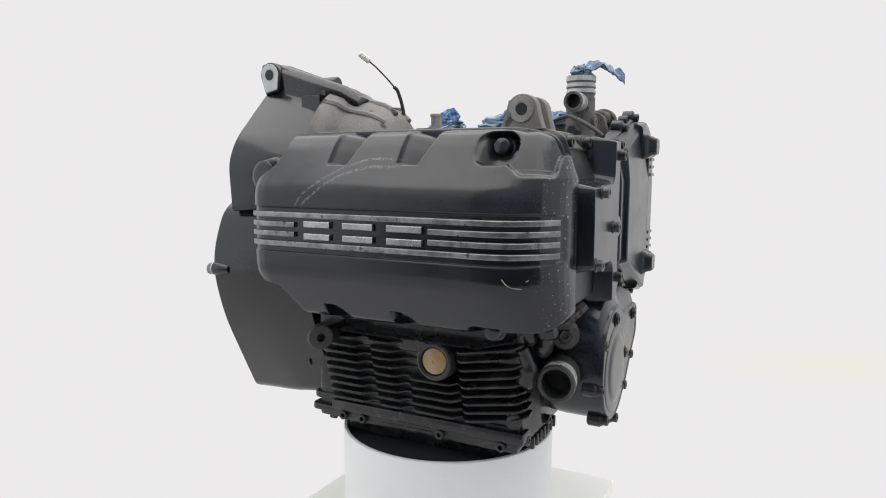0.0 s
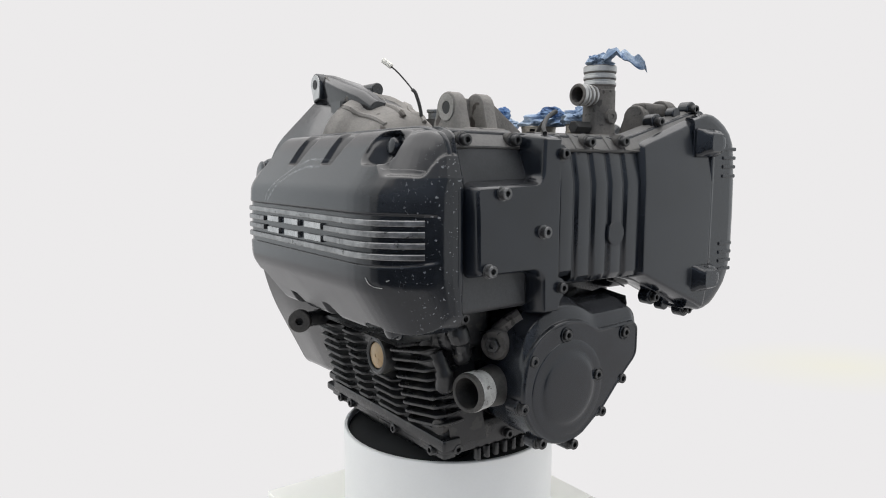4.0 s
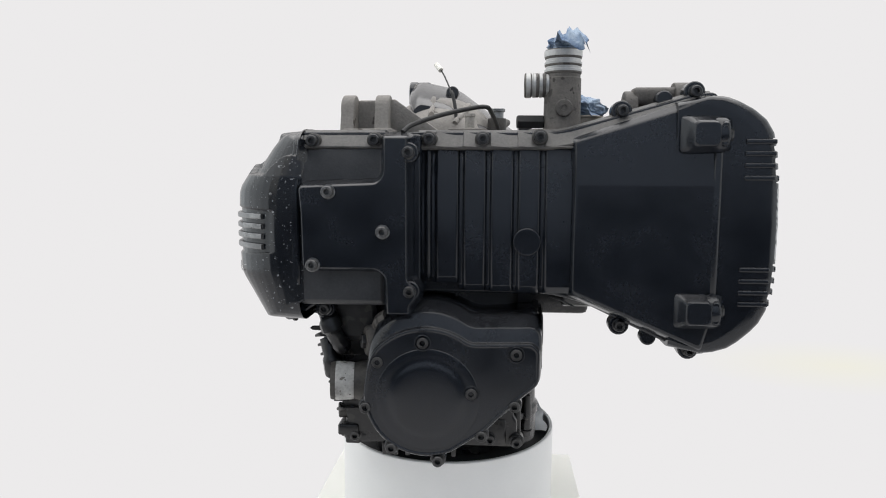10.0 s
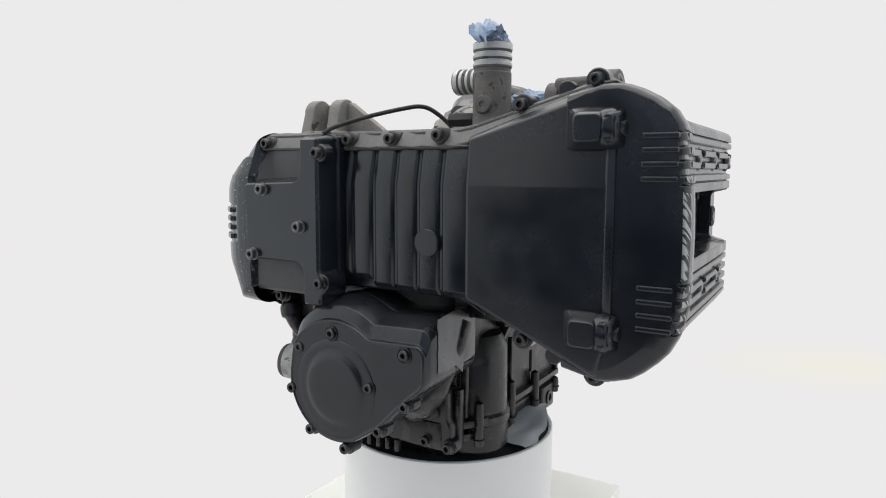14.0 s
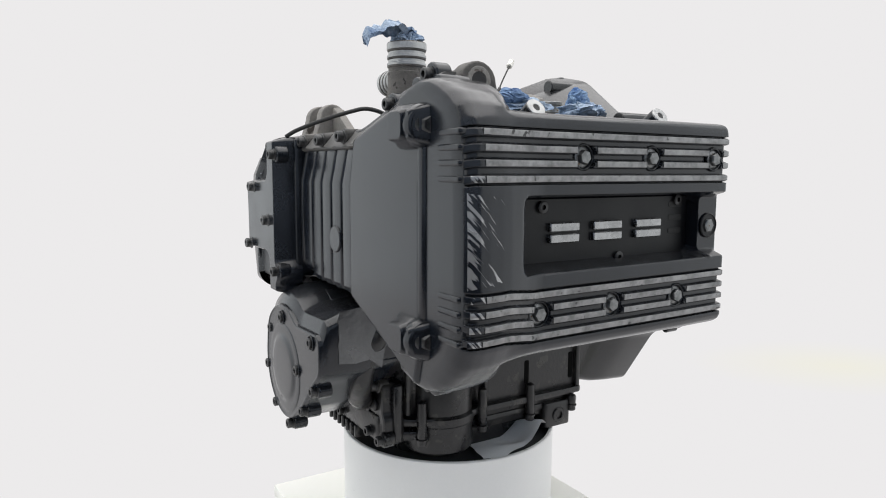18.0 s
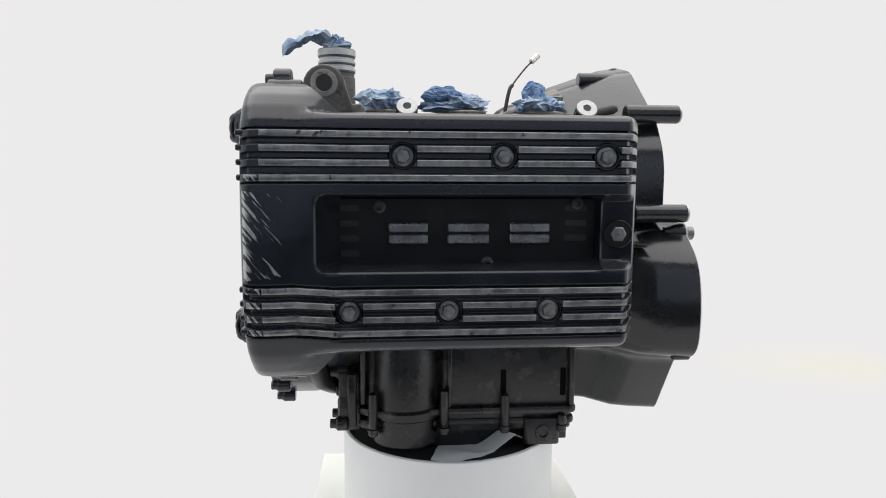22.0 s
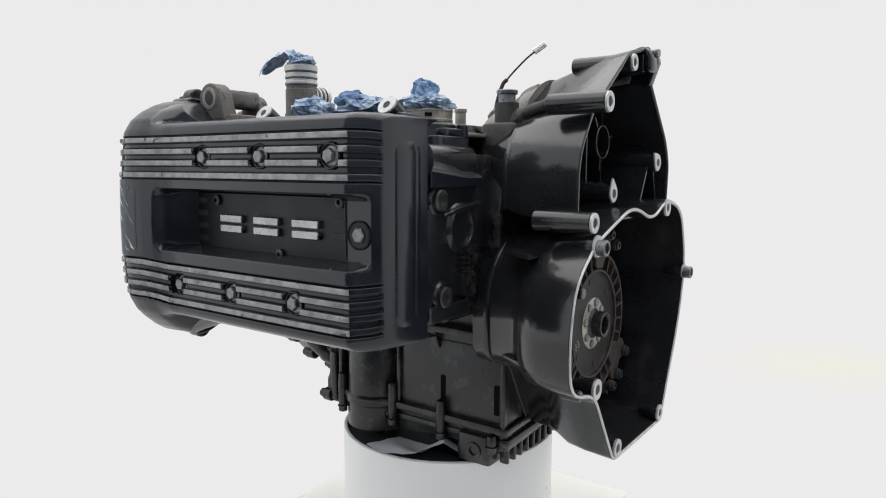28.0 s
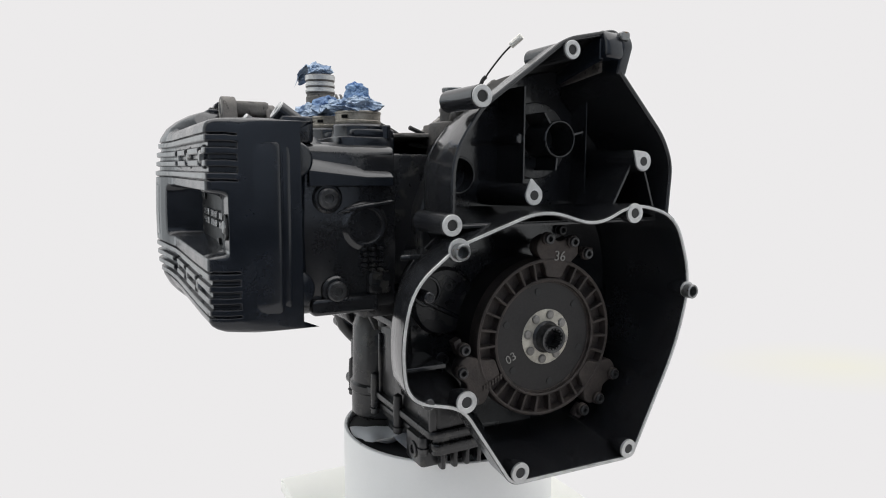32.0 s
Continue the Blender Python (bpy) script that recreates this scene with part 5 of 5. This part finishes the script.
    for z0, z1, k, r in ((-122, -133, 6.5, 2.2), (-187, -197, 29, 1.6)):
        part("bell_seam", cable([(x + k, y, z0 + (z1 - z0) * (y - 112) / 120) for x, y in ((-130, 112), (-138, 150), (-140.5, 168), (-143, 186), (-145, 205), (-146, 228))], r, 8, smooth=3), GLOSS, b)
    # ribs and ring inside the upper bell
    part("bearing_ring", sleeve((-24, 134, 28.6), (0, 1, 0), 46, 18, 16, 36, deep=44), GLOSS, u)
    part("bearing_plate", rod((-20, 131, 28), (0, 1, 0), 14, 38, 36), GRIME, u)
    for a in (55, 165, 275):
        ca, sa = math.cos(radians(a)), math.sin(radians(a))
        part("inner_rib", prism([(-24 + r * ca - w * sa, 28.6 + r * sa + w * ca) for r, w in ((17, -1.2), (30, -1.0), (30, 1.0), (17, 1.2))], "y", 134, 178), GLOSS, u)
    part("inner_wall", prism([(16.4, -14), (18.2, -14), (18.2, 76), (16.4, 76)], "y", 132, 180), GLOSS, u)
    part("inner_wall", prism([(-74, -34), (-72.6, -34), (-72.6, 84), (-74, 84)], "y", 132, 158), GLOSS, u)
    part("wall_stud", rod((20, 132, 28), (0, 1, 0), 46, 5, 16), GLOSS, u)
    part("bearing_hole", sleeve((72, 134, -6), (0, 1, 0), 20, 18, 15.5, 32, deep=18), GLOSS, u)
    for a, bq in (((-90, 4), (-68, -36)), ((-106, 4), (-122, -40))):
        d = Vector((bq[0] - a[0], bq[1] - a[1])).normalized()
        nrm = Vector((-d.y, d.x)) * 1.2
        part("brace_rib", prism([(a[0] + nrm.x, a[1] + nrm.y), (bq[0] + nrm.x, bq[1] + nrm.y), (bq[0] - nrm.x, bq[1] - nrm.y), (a[0] - nrm.x, a[1] - nrm.y)], "y", 150, 206), GLOSS, u)
    # lifting lug on the crown
    part("crown_lug", prism(fillet([(192, 100), (222, 100), (222, 116, 8), (214, 127, 8), (200, 124, 8)], 5), "x", -62, -42, 3), BLACK, u)
    part("lug_patch", prism(fillet([(-68, 117), (-58, 117), (-58, 125), (-68, 125)], 3), "y", 216, 222.5, 1), ZINC, u, "bare square lug face")
    ear = [(194, 92), (214, 88)] + [(207 + 15 * math.cos(a), 111 + 15 * math.sin(a)) for a in [math.pi * k / 10 for k in range(11)]]
    part("lug_ear", prism(ear, "x", -72, -60, 1.5), BLACK, u)
    part("ear_face", prism(inset(ear, 1.8), "x", -72.8, -71.4, 0.3, 1), BARE, u, "bare machined lug face")
    # black disc coloured as the shade in the lug's hole
    part("lug_bore_shade", lathe([(0, 0), (6.4, 0), (6.4, 0.6), (0, 0.6)], (-72.6, 207, 111), (-1, 0, 0), 20), RUBBER_BORE, u)
    part("lug_web", prism([(132, 84), (192, 92), (202, 124), (192, 120), (132, 92)], "x", -64, -57, 1), DUSTY, u)
    part("crown_rib", prism([(148, 84), (214, 100), (214, 118), (204, 118), (148, 92)], "x", -46, -40, 1.5), BLACK, u)
    # dusty dome in front of the bell
    dome = []
    for y, r, sq in ((126, 86, 0.97), (124, 84, 0.99), (120, 82, 1.0), (113, 80, 1.0), (108, 78, 1.0), (103, 72, 1.0), (98, 69, 0.99), (84, 66, 0.97), (70, 63, 0.95), (60, 58, 0.92), (53, 50, 0.88), (49, 40, 0.8)):
        dome.append([(-22 + r * math.cos(a), y, 12 + r * sq * math.sin(a)) for a in [math.pi * k / 32 for k in range(33)]])
    d = part("clutch_dome", roughen(loft(dome, True, True), 1.2, 22.0), DOME, ENGINE, "dusty grey domed casting")
    for a in (62, 96, 128):
        ca, sa = math.cos(radians(a)), math.sin(radians(a))
        part("dome_rib", cable([(-22 + r * ca, y, 11 + r * sa) for y, r in ((125, 82), (118, 80), (110, 77), (96, 68), (72, 62), (56, 52))], [5, 5, 4, 4, 3], 8, smooth=3), DOME, d)


bell_housing()


def clutch():
    cx, cz, f = -10.0, -163.0, 184.0        # centre and face of the pressure plate

    def polar(q, a, dx=0.0):
        ca, sa = math.cos(a), math.sin(a)
        return [(cx + r * ca - w * sa, cz + r * sa + w * ca) for r, w in q]
    part("flywheel", lathe([(0, 0), (74, 0), (76, 3), (76, 30), (74, 36), (0, 36)], (cx, 130, cz), (0, 1, 0), 72), DISC, ENGINE, "dark flywheel behind the clutch")
    c = part("clutch_plate", lathe([(0, 0), (76, 0), (78.4, 2), (78.4, 12), (77.6, 15.6), (76, 16.2), (74.6, 15.6), (74, 7), (59, 7), (58.4, 15.6), (57, 16.2), (55.6, 15.6), (55, 9), (0, 9)], (cx, f - 16, cz), (0, 1, 0), 96), IRON, ENGINE, "rusty brown clutch pressure plate")
    n = 27
    for k in range(n):
        a = 2 * math.pi * k / n + radians(98 + 180 / n)
        if k % 9 not in (0, 8):
            part("spoke", prism(polar([(57.5, -1.1), (75.5, -1.4), (75.5, 1.4), (57.5, 1.1)], a), "y", f - 9, f - 0.4, 0.6, 1), IRON, c)
    for k in range(3):
        a = radians(98 + 120 * k)
        part("drive_lug", prism(fillet(polar([(59, -9), (70, -13), (84, -26), (94, -24), (101, -13), (94, 0), (101, 13), (94, 24), (84, 26), (70, 13), (59, 9)], a), 4, 3), "y", f - 14, f - 0.6, 1.5), IRON, c)
        for w, r in ((-15, 96), (15, 96), (34, 86)):
            p = polar([(r, w)], a)[0]
            part("lug_eye", sleeve((p[0], f - 2, p[1]), (0, 1, 0), 5, 6.4, 3.6, 18, 0.6, deep=4), IRON, c)
            repeat("plate_screw", SOCKET, c, (p[0], f - 1.4, p[1]), REAR)
        part("balance_tab", prism(polar([(84, 30), (92, 30), (92, 44), (84, 44)], a), "y", f - 12, f - 2, 1), IRON, c)
    d = part("friction_disc", lathe([(0, 8), (53, 8), (54.4, 9), (54, 11.5), (30, 12), (0, 12)], (cx, f - 16, cz), (0, 1, 0), 64), DISC, ENGINE, "dark clutch friction disc")
    part("disc_ring", lathe([(53, 10.5), (54.2, 12.5), (55.2, 12.5), (55.2, 9)], (cx, f - 16, cz), (0, 1, 0), 64), IRON, d)
    for k in range(6):
        a = radians(20 + 60 * k)
        # holes drawn as black discs, shade put into the colour
        part("disc_hole_shade", lathe([(0, 0), (3.4, 0), (3.4, 0.5), (0, 0.5)], (cx + 46 * math.cos(a), f - 4.2, cz + 46 * math.sin(a)), (0, 1, 0), 14), RUBBER_BORE, d)
    hx = cx - 2
    h = part("hub_flange", lathe([(0, 0), (27, 0), (28, 1), (28, 3.6), (27, 4.4), (16, 5.0), (16, 4.4), (0, 4.4)], (hx, f - 8, cz), (0, 1, 0), 48), HUB, ENGINE, "bright riveted clutch hub")
    for k in range(8):
        a = radians(11 + 45 * k)
        part("hub_rivet", lathe([(0, 0), (4.4, 0), (4.4, 1.4), (3.4, 2.4), (0, 2.6)], (hx + 22 * math.cos(a), f - 3.7, cz + 22 * math.sin(a)), (0, 1, 0), 14), CAST, h)
    part("spline_tube", lathe([(0, 0.5), (10.5, 0.5), (10.5, 12.6), (11.2, 13.6), (13.2, 13.6), (13.8, 12.6), (13.8, 3), (16, 1), (16, 0), (0, 0)], (hx, f - 3.6, cz), (0, 1, 0), 36), STEEL, h)
    for k in range(16):
        a = 2 * math.pi * k / 16
        q = [(hx + r * math.cos(a) - w * math.sin(a), cz + r * math.sin(a) + w * math.cos(a)) for r, w in ((9.2, -0.8), (10.9, -1.0), (10.9, 1.0), (9.2, 0.8))]
        part("spline_tooth", prism(q, "y", f - 3, f + 9), STEEL, h)

    def chalk(text, size, x, y, z, lean, parent):
        cu = bpy.data.curves.new("chalk", "FONT")
        cu.body, cu.size, cu.extrude, cu.align_x, cu.align_y = text, size / 1000, 0.0002, "CENTER", "CENTER"
        tmp = new("chalk", cu)
        me = bpy.data.meshes.new_from_object(tmp.evaluated_get(bpy.context.evaluated_depsgraph_get()))
        bpy.data.objects.remove(tmp)
        me.materials.clear()
        me.materials.append(CHALK)
        face = Matrix(((-1, 0, 0, 0), (0, 0, 1, 0), (0, 1, 0, 0), (0, 0, 0, 1)))
        repeat("chalk_number", me, parent, (x, y, z), face @ pose(0, 0, 0, 0, 0, lean), "white chalked number")
    chalk("36", 14, -24, f + 0.2, -84, -6, c)
    chalk("03", 12, 28, f - 3.8, -180, 28, d)
    for k in range(7):
        p = polar([(60 + k * 3.4, -6)], radians(-26))[0]
        part("cast_mark", prism([(p[0] + u, p[1] + w) for u, w in ((-1.0, -2.6), (1.0, -2.6), (1.0, 2.6), (-1.0, 2.6))], "y", f - 3, f + 0.4), IRON, c)
    # back plate pieces seen past the clutch
    part("guide_ring", sleeve((98, 131, -116), (0, 1, 0), 10, 15, 12, 28, deep=8), GLOSS, ENGINE)
    for x, z in ((74, -113), (78, -186), (-62, -64), (-95, -225)):
        repeat("case_screw", SOCKET, ENGINE, (x, 132, z), REAR)
    part("inner_step", lathe([(0, 0), (34, 0), (34, 6), (31, 9), (0, 9)], (78, 130, -128), (0, 1, 0), 40), GRIME, ENGINE)
    part("inner_brace", cable([(60, 138, -146), (100, 140, -126)], 2.5, 8, smooth=0), GLOSS, ENGINE)


clutch()


# ---- fittings on top
def fittings():
    # front mount towards the crank side: two ears and a web
    def ear(x0, x1, yc, zb, zc, r, name, mat, parent):
        pts = [(yc - r * 1.5, zb), (yc + r * 1.6, zb)] + [(yc + r * math.cos(a), zc + r * math.sin(a)) for a in [math.pi * k / 10 for k in range(11)]]
        return part(name, prism(pts, "x", x0, x1, 1.6), mat, parent)
    m = part("front_mount", block(-94, -44, -152, -98, 28, 38, 2, 5), DOME, ENGINE, "dusty grey front engine mount")
    ear(-97, -84, -125, 30, 56, 16, "mount_ear", DOME, m)
    part("mount_face", sleeve((-96.4, -125, 57), (-1, 0, 0), 1.4, 12.5, 6, 26, 0.3, deep=1.2), CAST, m)
    # black disc that paints the shade in the ear's hole
    part("mount_bore_shade", lathe([(0, 0), (6, 0), (6, 0.6), (0, 0.6)], (-96.6, -125, 57), (-1, 0, 0), 20), RUBBER_BORE, m)
    ear(-64, -50, -125, 30, 57, 15, "mount_ear", DOME, m)
    part("mount_web", prism([(-52, 30), (8, 30), (-46, 68), (-52, 68)], "y", -126, -116, 2), DOME, m)
    part("mount_wall", block(-86, -60, -118, -106, 30, 68, 2, 4, "y"), DOME, m)
    # mount towards the head
    n = part("head_mount", block(196, 238, -158, -92, 34, 52, 3, 6), DUSTY, ENGINE, "grey head-side engine mount")
    ear(222, 238, -124, 38, 66, 17, "mount_ear", DUSTY, n)
    part("mount_face", sleeve((237.2, -124, 68), (1, 0, 0), 1.4, 11, 6.6, 26, 0.3, deep=1.2), CAST, n)
    # shade of this ear's hole, painted as a black disc
    part("mount_bore_shade", lathe([(0, 0), (6.6, 0), (6.6, 0.6), (0, 0.6)], (237.6, -124, 68), (1, 0, 0), 20), RUBBER_BORE, n)
    ear(176, 188, -124, 38, 60, 15, "mount_ear", DUSTY, n)
    part("mount_bridge", block(184, 226, -136, -112, 60, 78, 3, 6, "x"), DUSTY, n)
    # thermostat neck
    t = part("coolant_neck", lathe([(0, 0), (20, 0), (19.5, 6), (18, 10), (17.6, 56), (16.8, 57), (16.8, 60), (17.8, 61), (17.8, 63.5), (16.6, 64.5), (16.6, 67), (17.8, 68), (17.8, 70.5), (16.6, 71.5), (16.6, 74), (17.6, 75), (18.2, 78), (18.2, 82), (17.4, 83), (15, 83), (14.6, 80), (14.6, 50), (0, 50)], (118, -122, 31), (0, 0, 1), 36), DUSTY, ENGINE, "grimy grey coolant neck")
    part("neck_collar", lathe([(16.9, 0), (18.1, 0.4), (18.1, 2.4), (16.9, 3), (16.9, 7), (18.1, 7.4), (18.1, 9.4), (16.9, 10), (16.9, 14), (18.3, 14.6), (18.3, 20), (16.9, 20.6)], (118, -122, 93), (0, 0, 1), 36), BARE, t)
    part("side_nipple", lathe([(0, 0), (12, 0), (12, 12), (10.6, 13), (10.6, 16), (11.6, 17), (11.6, 19), (10.6, 20), (10.6, 23), (11.6, 24), (11.6, 26), (10.6, 27), (10.6, 30), (11.9, 31), (11.9, 36), (11.2, 37), (8.6, 37), (8.2, 35), (8.2, 10), (0, 10)], (118, -123, 81), (-1, 0, 0), 28), DUSTY, t)
    part("side_collar", lathe([(10.8, 13.4), (11.8, 14), (11.8, 16.4), (10.7, 17), (10.7, 19.6), (11.8, 20.2), (11.8, 22.6), (10.7, 23.2), (10.7, 25.8), (11.8, 26.4), (11.8, 28.8), (10.7, 29.4), (10.8, 31), (12.1, 31.6), (12.1, 35.4), (11.2, 36.6), (8.8, 36.8)], (118, -123, 81), (-1, 0, 0), 28), BARE, t)
    part("neck_plug", lathe([(0, 0), (8.5, 0), (8.5, 3), (7.5, 4), (3, 4), (2.6, 3), (0, 3)], (118, -138, 58), DOWN_Y, 20), DUSTY, t)
    part("sensor", rod((100, -122, 46), (-1, -0.1, 0), 26, 7, 6), RUBBER_BORE, t, "black temperature sensor")
    part("neck_foot", block(84, 146, -146, -98, 28, 38, 2, 10), DUSTY, t)
    # breather neck with a bright cap in front of the bell
    b = part("breather_neck", lathe([(0, 0), (20, 0), (18, 16), (12.5, 22), (12.2, 46), (0, 46)], (55, 109, 20), (0, 0, 1), 26), DUSTED, ENGINE, "dusty breather neck")
    part("breather_cap", lathe([(0, 0), (8.6, 0), (8.6, 12), (10.6, 13), (10.8, 16), (10, 17), (0, 17.4)], (55, 109, 62), (0, 0, 1), 26), ZINC, ENGINE, "bright steel breather cap")
    part("breather_foot", block(32, 76, 86, 130, -6, 46, 6, 14), DUSTED, ENGINE)
    part("breather_gusset", roughen(cable([(54, 112, 44), (58, 132, 54), (64, 152, 60), (70, 176, 66)], [9, 6, 5, 3], 12), 0.6, 12.0), DUSTED, ENGINE)
    part("switch_stub", lathe([(0, 0), (9, 0), (9, 16), (6, 17), (6, 30), (7, 31), (7, 34), (0, 34)], (22, 30, 32), (0, 0, 1), 20), CAST, ENGINE)
    part("switch_foot", block(-4, 44, 16, 46, 26, 48, 2, 5), DUSTY, ENGINE)
    # wiring
    part("lead_wire", cable([(2, 66, 40), (2, 66, 80), (-4, 74, 98), (-13, 90, 118), (-19, 100, 128)], 1.0, 8), RUBBER_BORE, ENGINE, "thin sensor lead standing upright")
    part("lead_sleeve", cable([(4, 62, 40), (3, 65, 70), (-1, 70, 92), (-4, 74, 98)], 2.2, 8), RUBBER_BORE, ENGINE)
    part("lead_connector", rod((-18.5, 99, 127.5), (-9, 12, 11), 15, 3.7, 10, 0.8), NYLON, ENGINE, "small white nylon connector")
    part("vent_hose", cable([(-30, -188, 33), (-22, -178, 40), (2, -158, 50), (30, -138, 58), (44, -128, 60), (49, -112, 56), (55, -92, 44), (58, -84, 34)], 2.2, 10), RUBBER_BORE, ENGINE, "thin black vent hose over the chain cover")
    part("bell_lead", cable([(96, 96, 40), (70, 92, 30), (58, 70, 22), (70, 40, 26)], 2.2, 8), RUBBER_BORE, ENGINE)
    part("gearbox_spring", cable([(108, -150, -122), (120, -154, -126), (131, -156, -131)], 0.9, 8), STEEL, ENGINE)


fittings()


# ---- blue cloths stuffed into the openings
def crumpled(seed, sx, sy, sz, fold=0.5):
    """A wad of paper cloth: flat facets between thin raised folds, with fine wrinkles."""
    bm = bmesh.new()
    bmesh.ops.create_icosphere(bm, subdivisions=6, radius=1.0)
    off = Vector((seed * 3.7, seed * 1.3, seed * 5.1))
    for v in bm.verts:
        d = v.co.normalized()
        q = d + noise.noise_vector(d * 1.5 + off) * 0.45
        r = 0.86 + 0.30 * noise.noise(d * 1.3 + off)
        for f, amp in ((1.1, 0.50), (2.3, 0.24), (4.6, 0.07)):
            n = max(0.0, 1.0 - 2.2 * abs(noise.noise(q * f + off * 1.7)))
            r += fold * amp * (n ** 1.3 - 0.4)
        p = d * r + noise.noise_vector(q * 2.1 + off * 0.7) * 0.12
        v.co = Vector((p.x * sx, p.y * sy, p.z * sz if p.z > -0.45 else -0.45 * sz))
    return bm


CLOTHS = []


def cloth(at, size, seed, mat, label, extra=None, second=None):
    bm = crumpled(seed, *size)
    if extra:
        extra(bm)
    me = free_mesh("blue_cloth", bm, mat, 75)
    if second:
        me.materials.append(second)
    ob = new("blue_cloth", me)
    tagged(ob, label, "cloth", group="blue cloths in the openings")
    CLOTHS.append((ob, Matrix.Translation((at[0] / 1000, at[1] / 1000, LEVEL + at[2] / 1000))))
    return ob


def pod(at, size, seed):
    """A smooth bunched end of the cloth that stands up out of the wad, in the cloth's stronger blue."""
    def add(bm):
        extra = crumpled(seed, *size, fold=0.25)
        made = {v: bm.verts.new(v.co + Vector(at)) for v in extra.verts}
        for f in extra.faces:
            bm.faces.new([made[v] for v in f.verts]).material_index = 1
        extra.free()
    return add


def flap(length, width, seed, heading):
    def add(bm):
        n, k = 22, 10
        g = []
        for i in range(n):
            u = i / (n - 1)
            for j in range(k):
                v = j / (k - 1) - 0.5
                w = width * (1.0 - 0.1 * u) if u < 0.7 else width * (0.93 - 2.6 * (u - 0.7))
                p = Vector((u * length, v * w, 4 + 9 * math.sin(u * 3.6) - 7 * u + 9 * noise.noise(Vector((u * 5, v * 4, seed))) - 9 * abs(v) + 3 * math.sin(v * 16 + u * 5) + 3 * abs(noise.noise(Vector((u * 11, v * 9, seed))))))
                p.rotate(Euler((0.45 * u, 0, heading)))
                g.append(bm.verts.new(p))
        for i in range(n - 1):
            for j in range(k - 1):
                bm.faces.new((g[i * k + j], g[(i + 1) * k + j], g[(i + 1) * k + j + 1], g[i * k + j + 1]))
    return add


cloth((118, -122, 118), (14, 14, 10), 1, BLUE_PALE, "pale blue cloth plug with a loose flap in the coolant neck", flap(52, 26, 2.0, radians(-78)))
cloth((142, -77, 60), (25, 25, 15), 2, BLUE_PALE, "pale blue crumpled cloth stuffed into an intake stub")
cloth((142, -10, 59), (24, 34, 12), 5, BLUE_PALE, "crumpled cloth, half dark blue, stuffed into an intake stub", pod((2, -12, 9), (17, 20, 11), 6), BLUE_DARK)
cloth((142, 74, 59), (25, 25, 12), 8, BLUE_PALE, "crumpled pale blue cloth, its bright end standing in an intake stub", pod((-2, -5, 12), (13, 14, 14), 11), BLUE)


def motions():
    times = [float(k) for k in range(0, 33)]
    for ob in (ENGINE, STAND, SHEET, TABLE):
        rest = Matrix.Translation(ob.location)
        walk(ob, [(t, spin(t) @ rest) for t in times])
    for ob, rest in CLOTHS:
        walk(ob, [(t, spin(t) @ rest) for t in times])


motions()
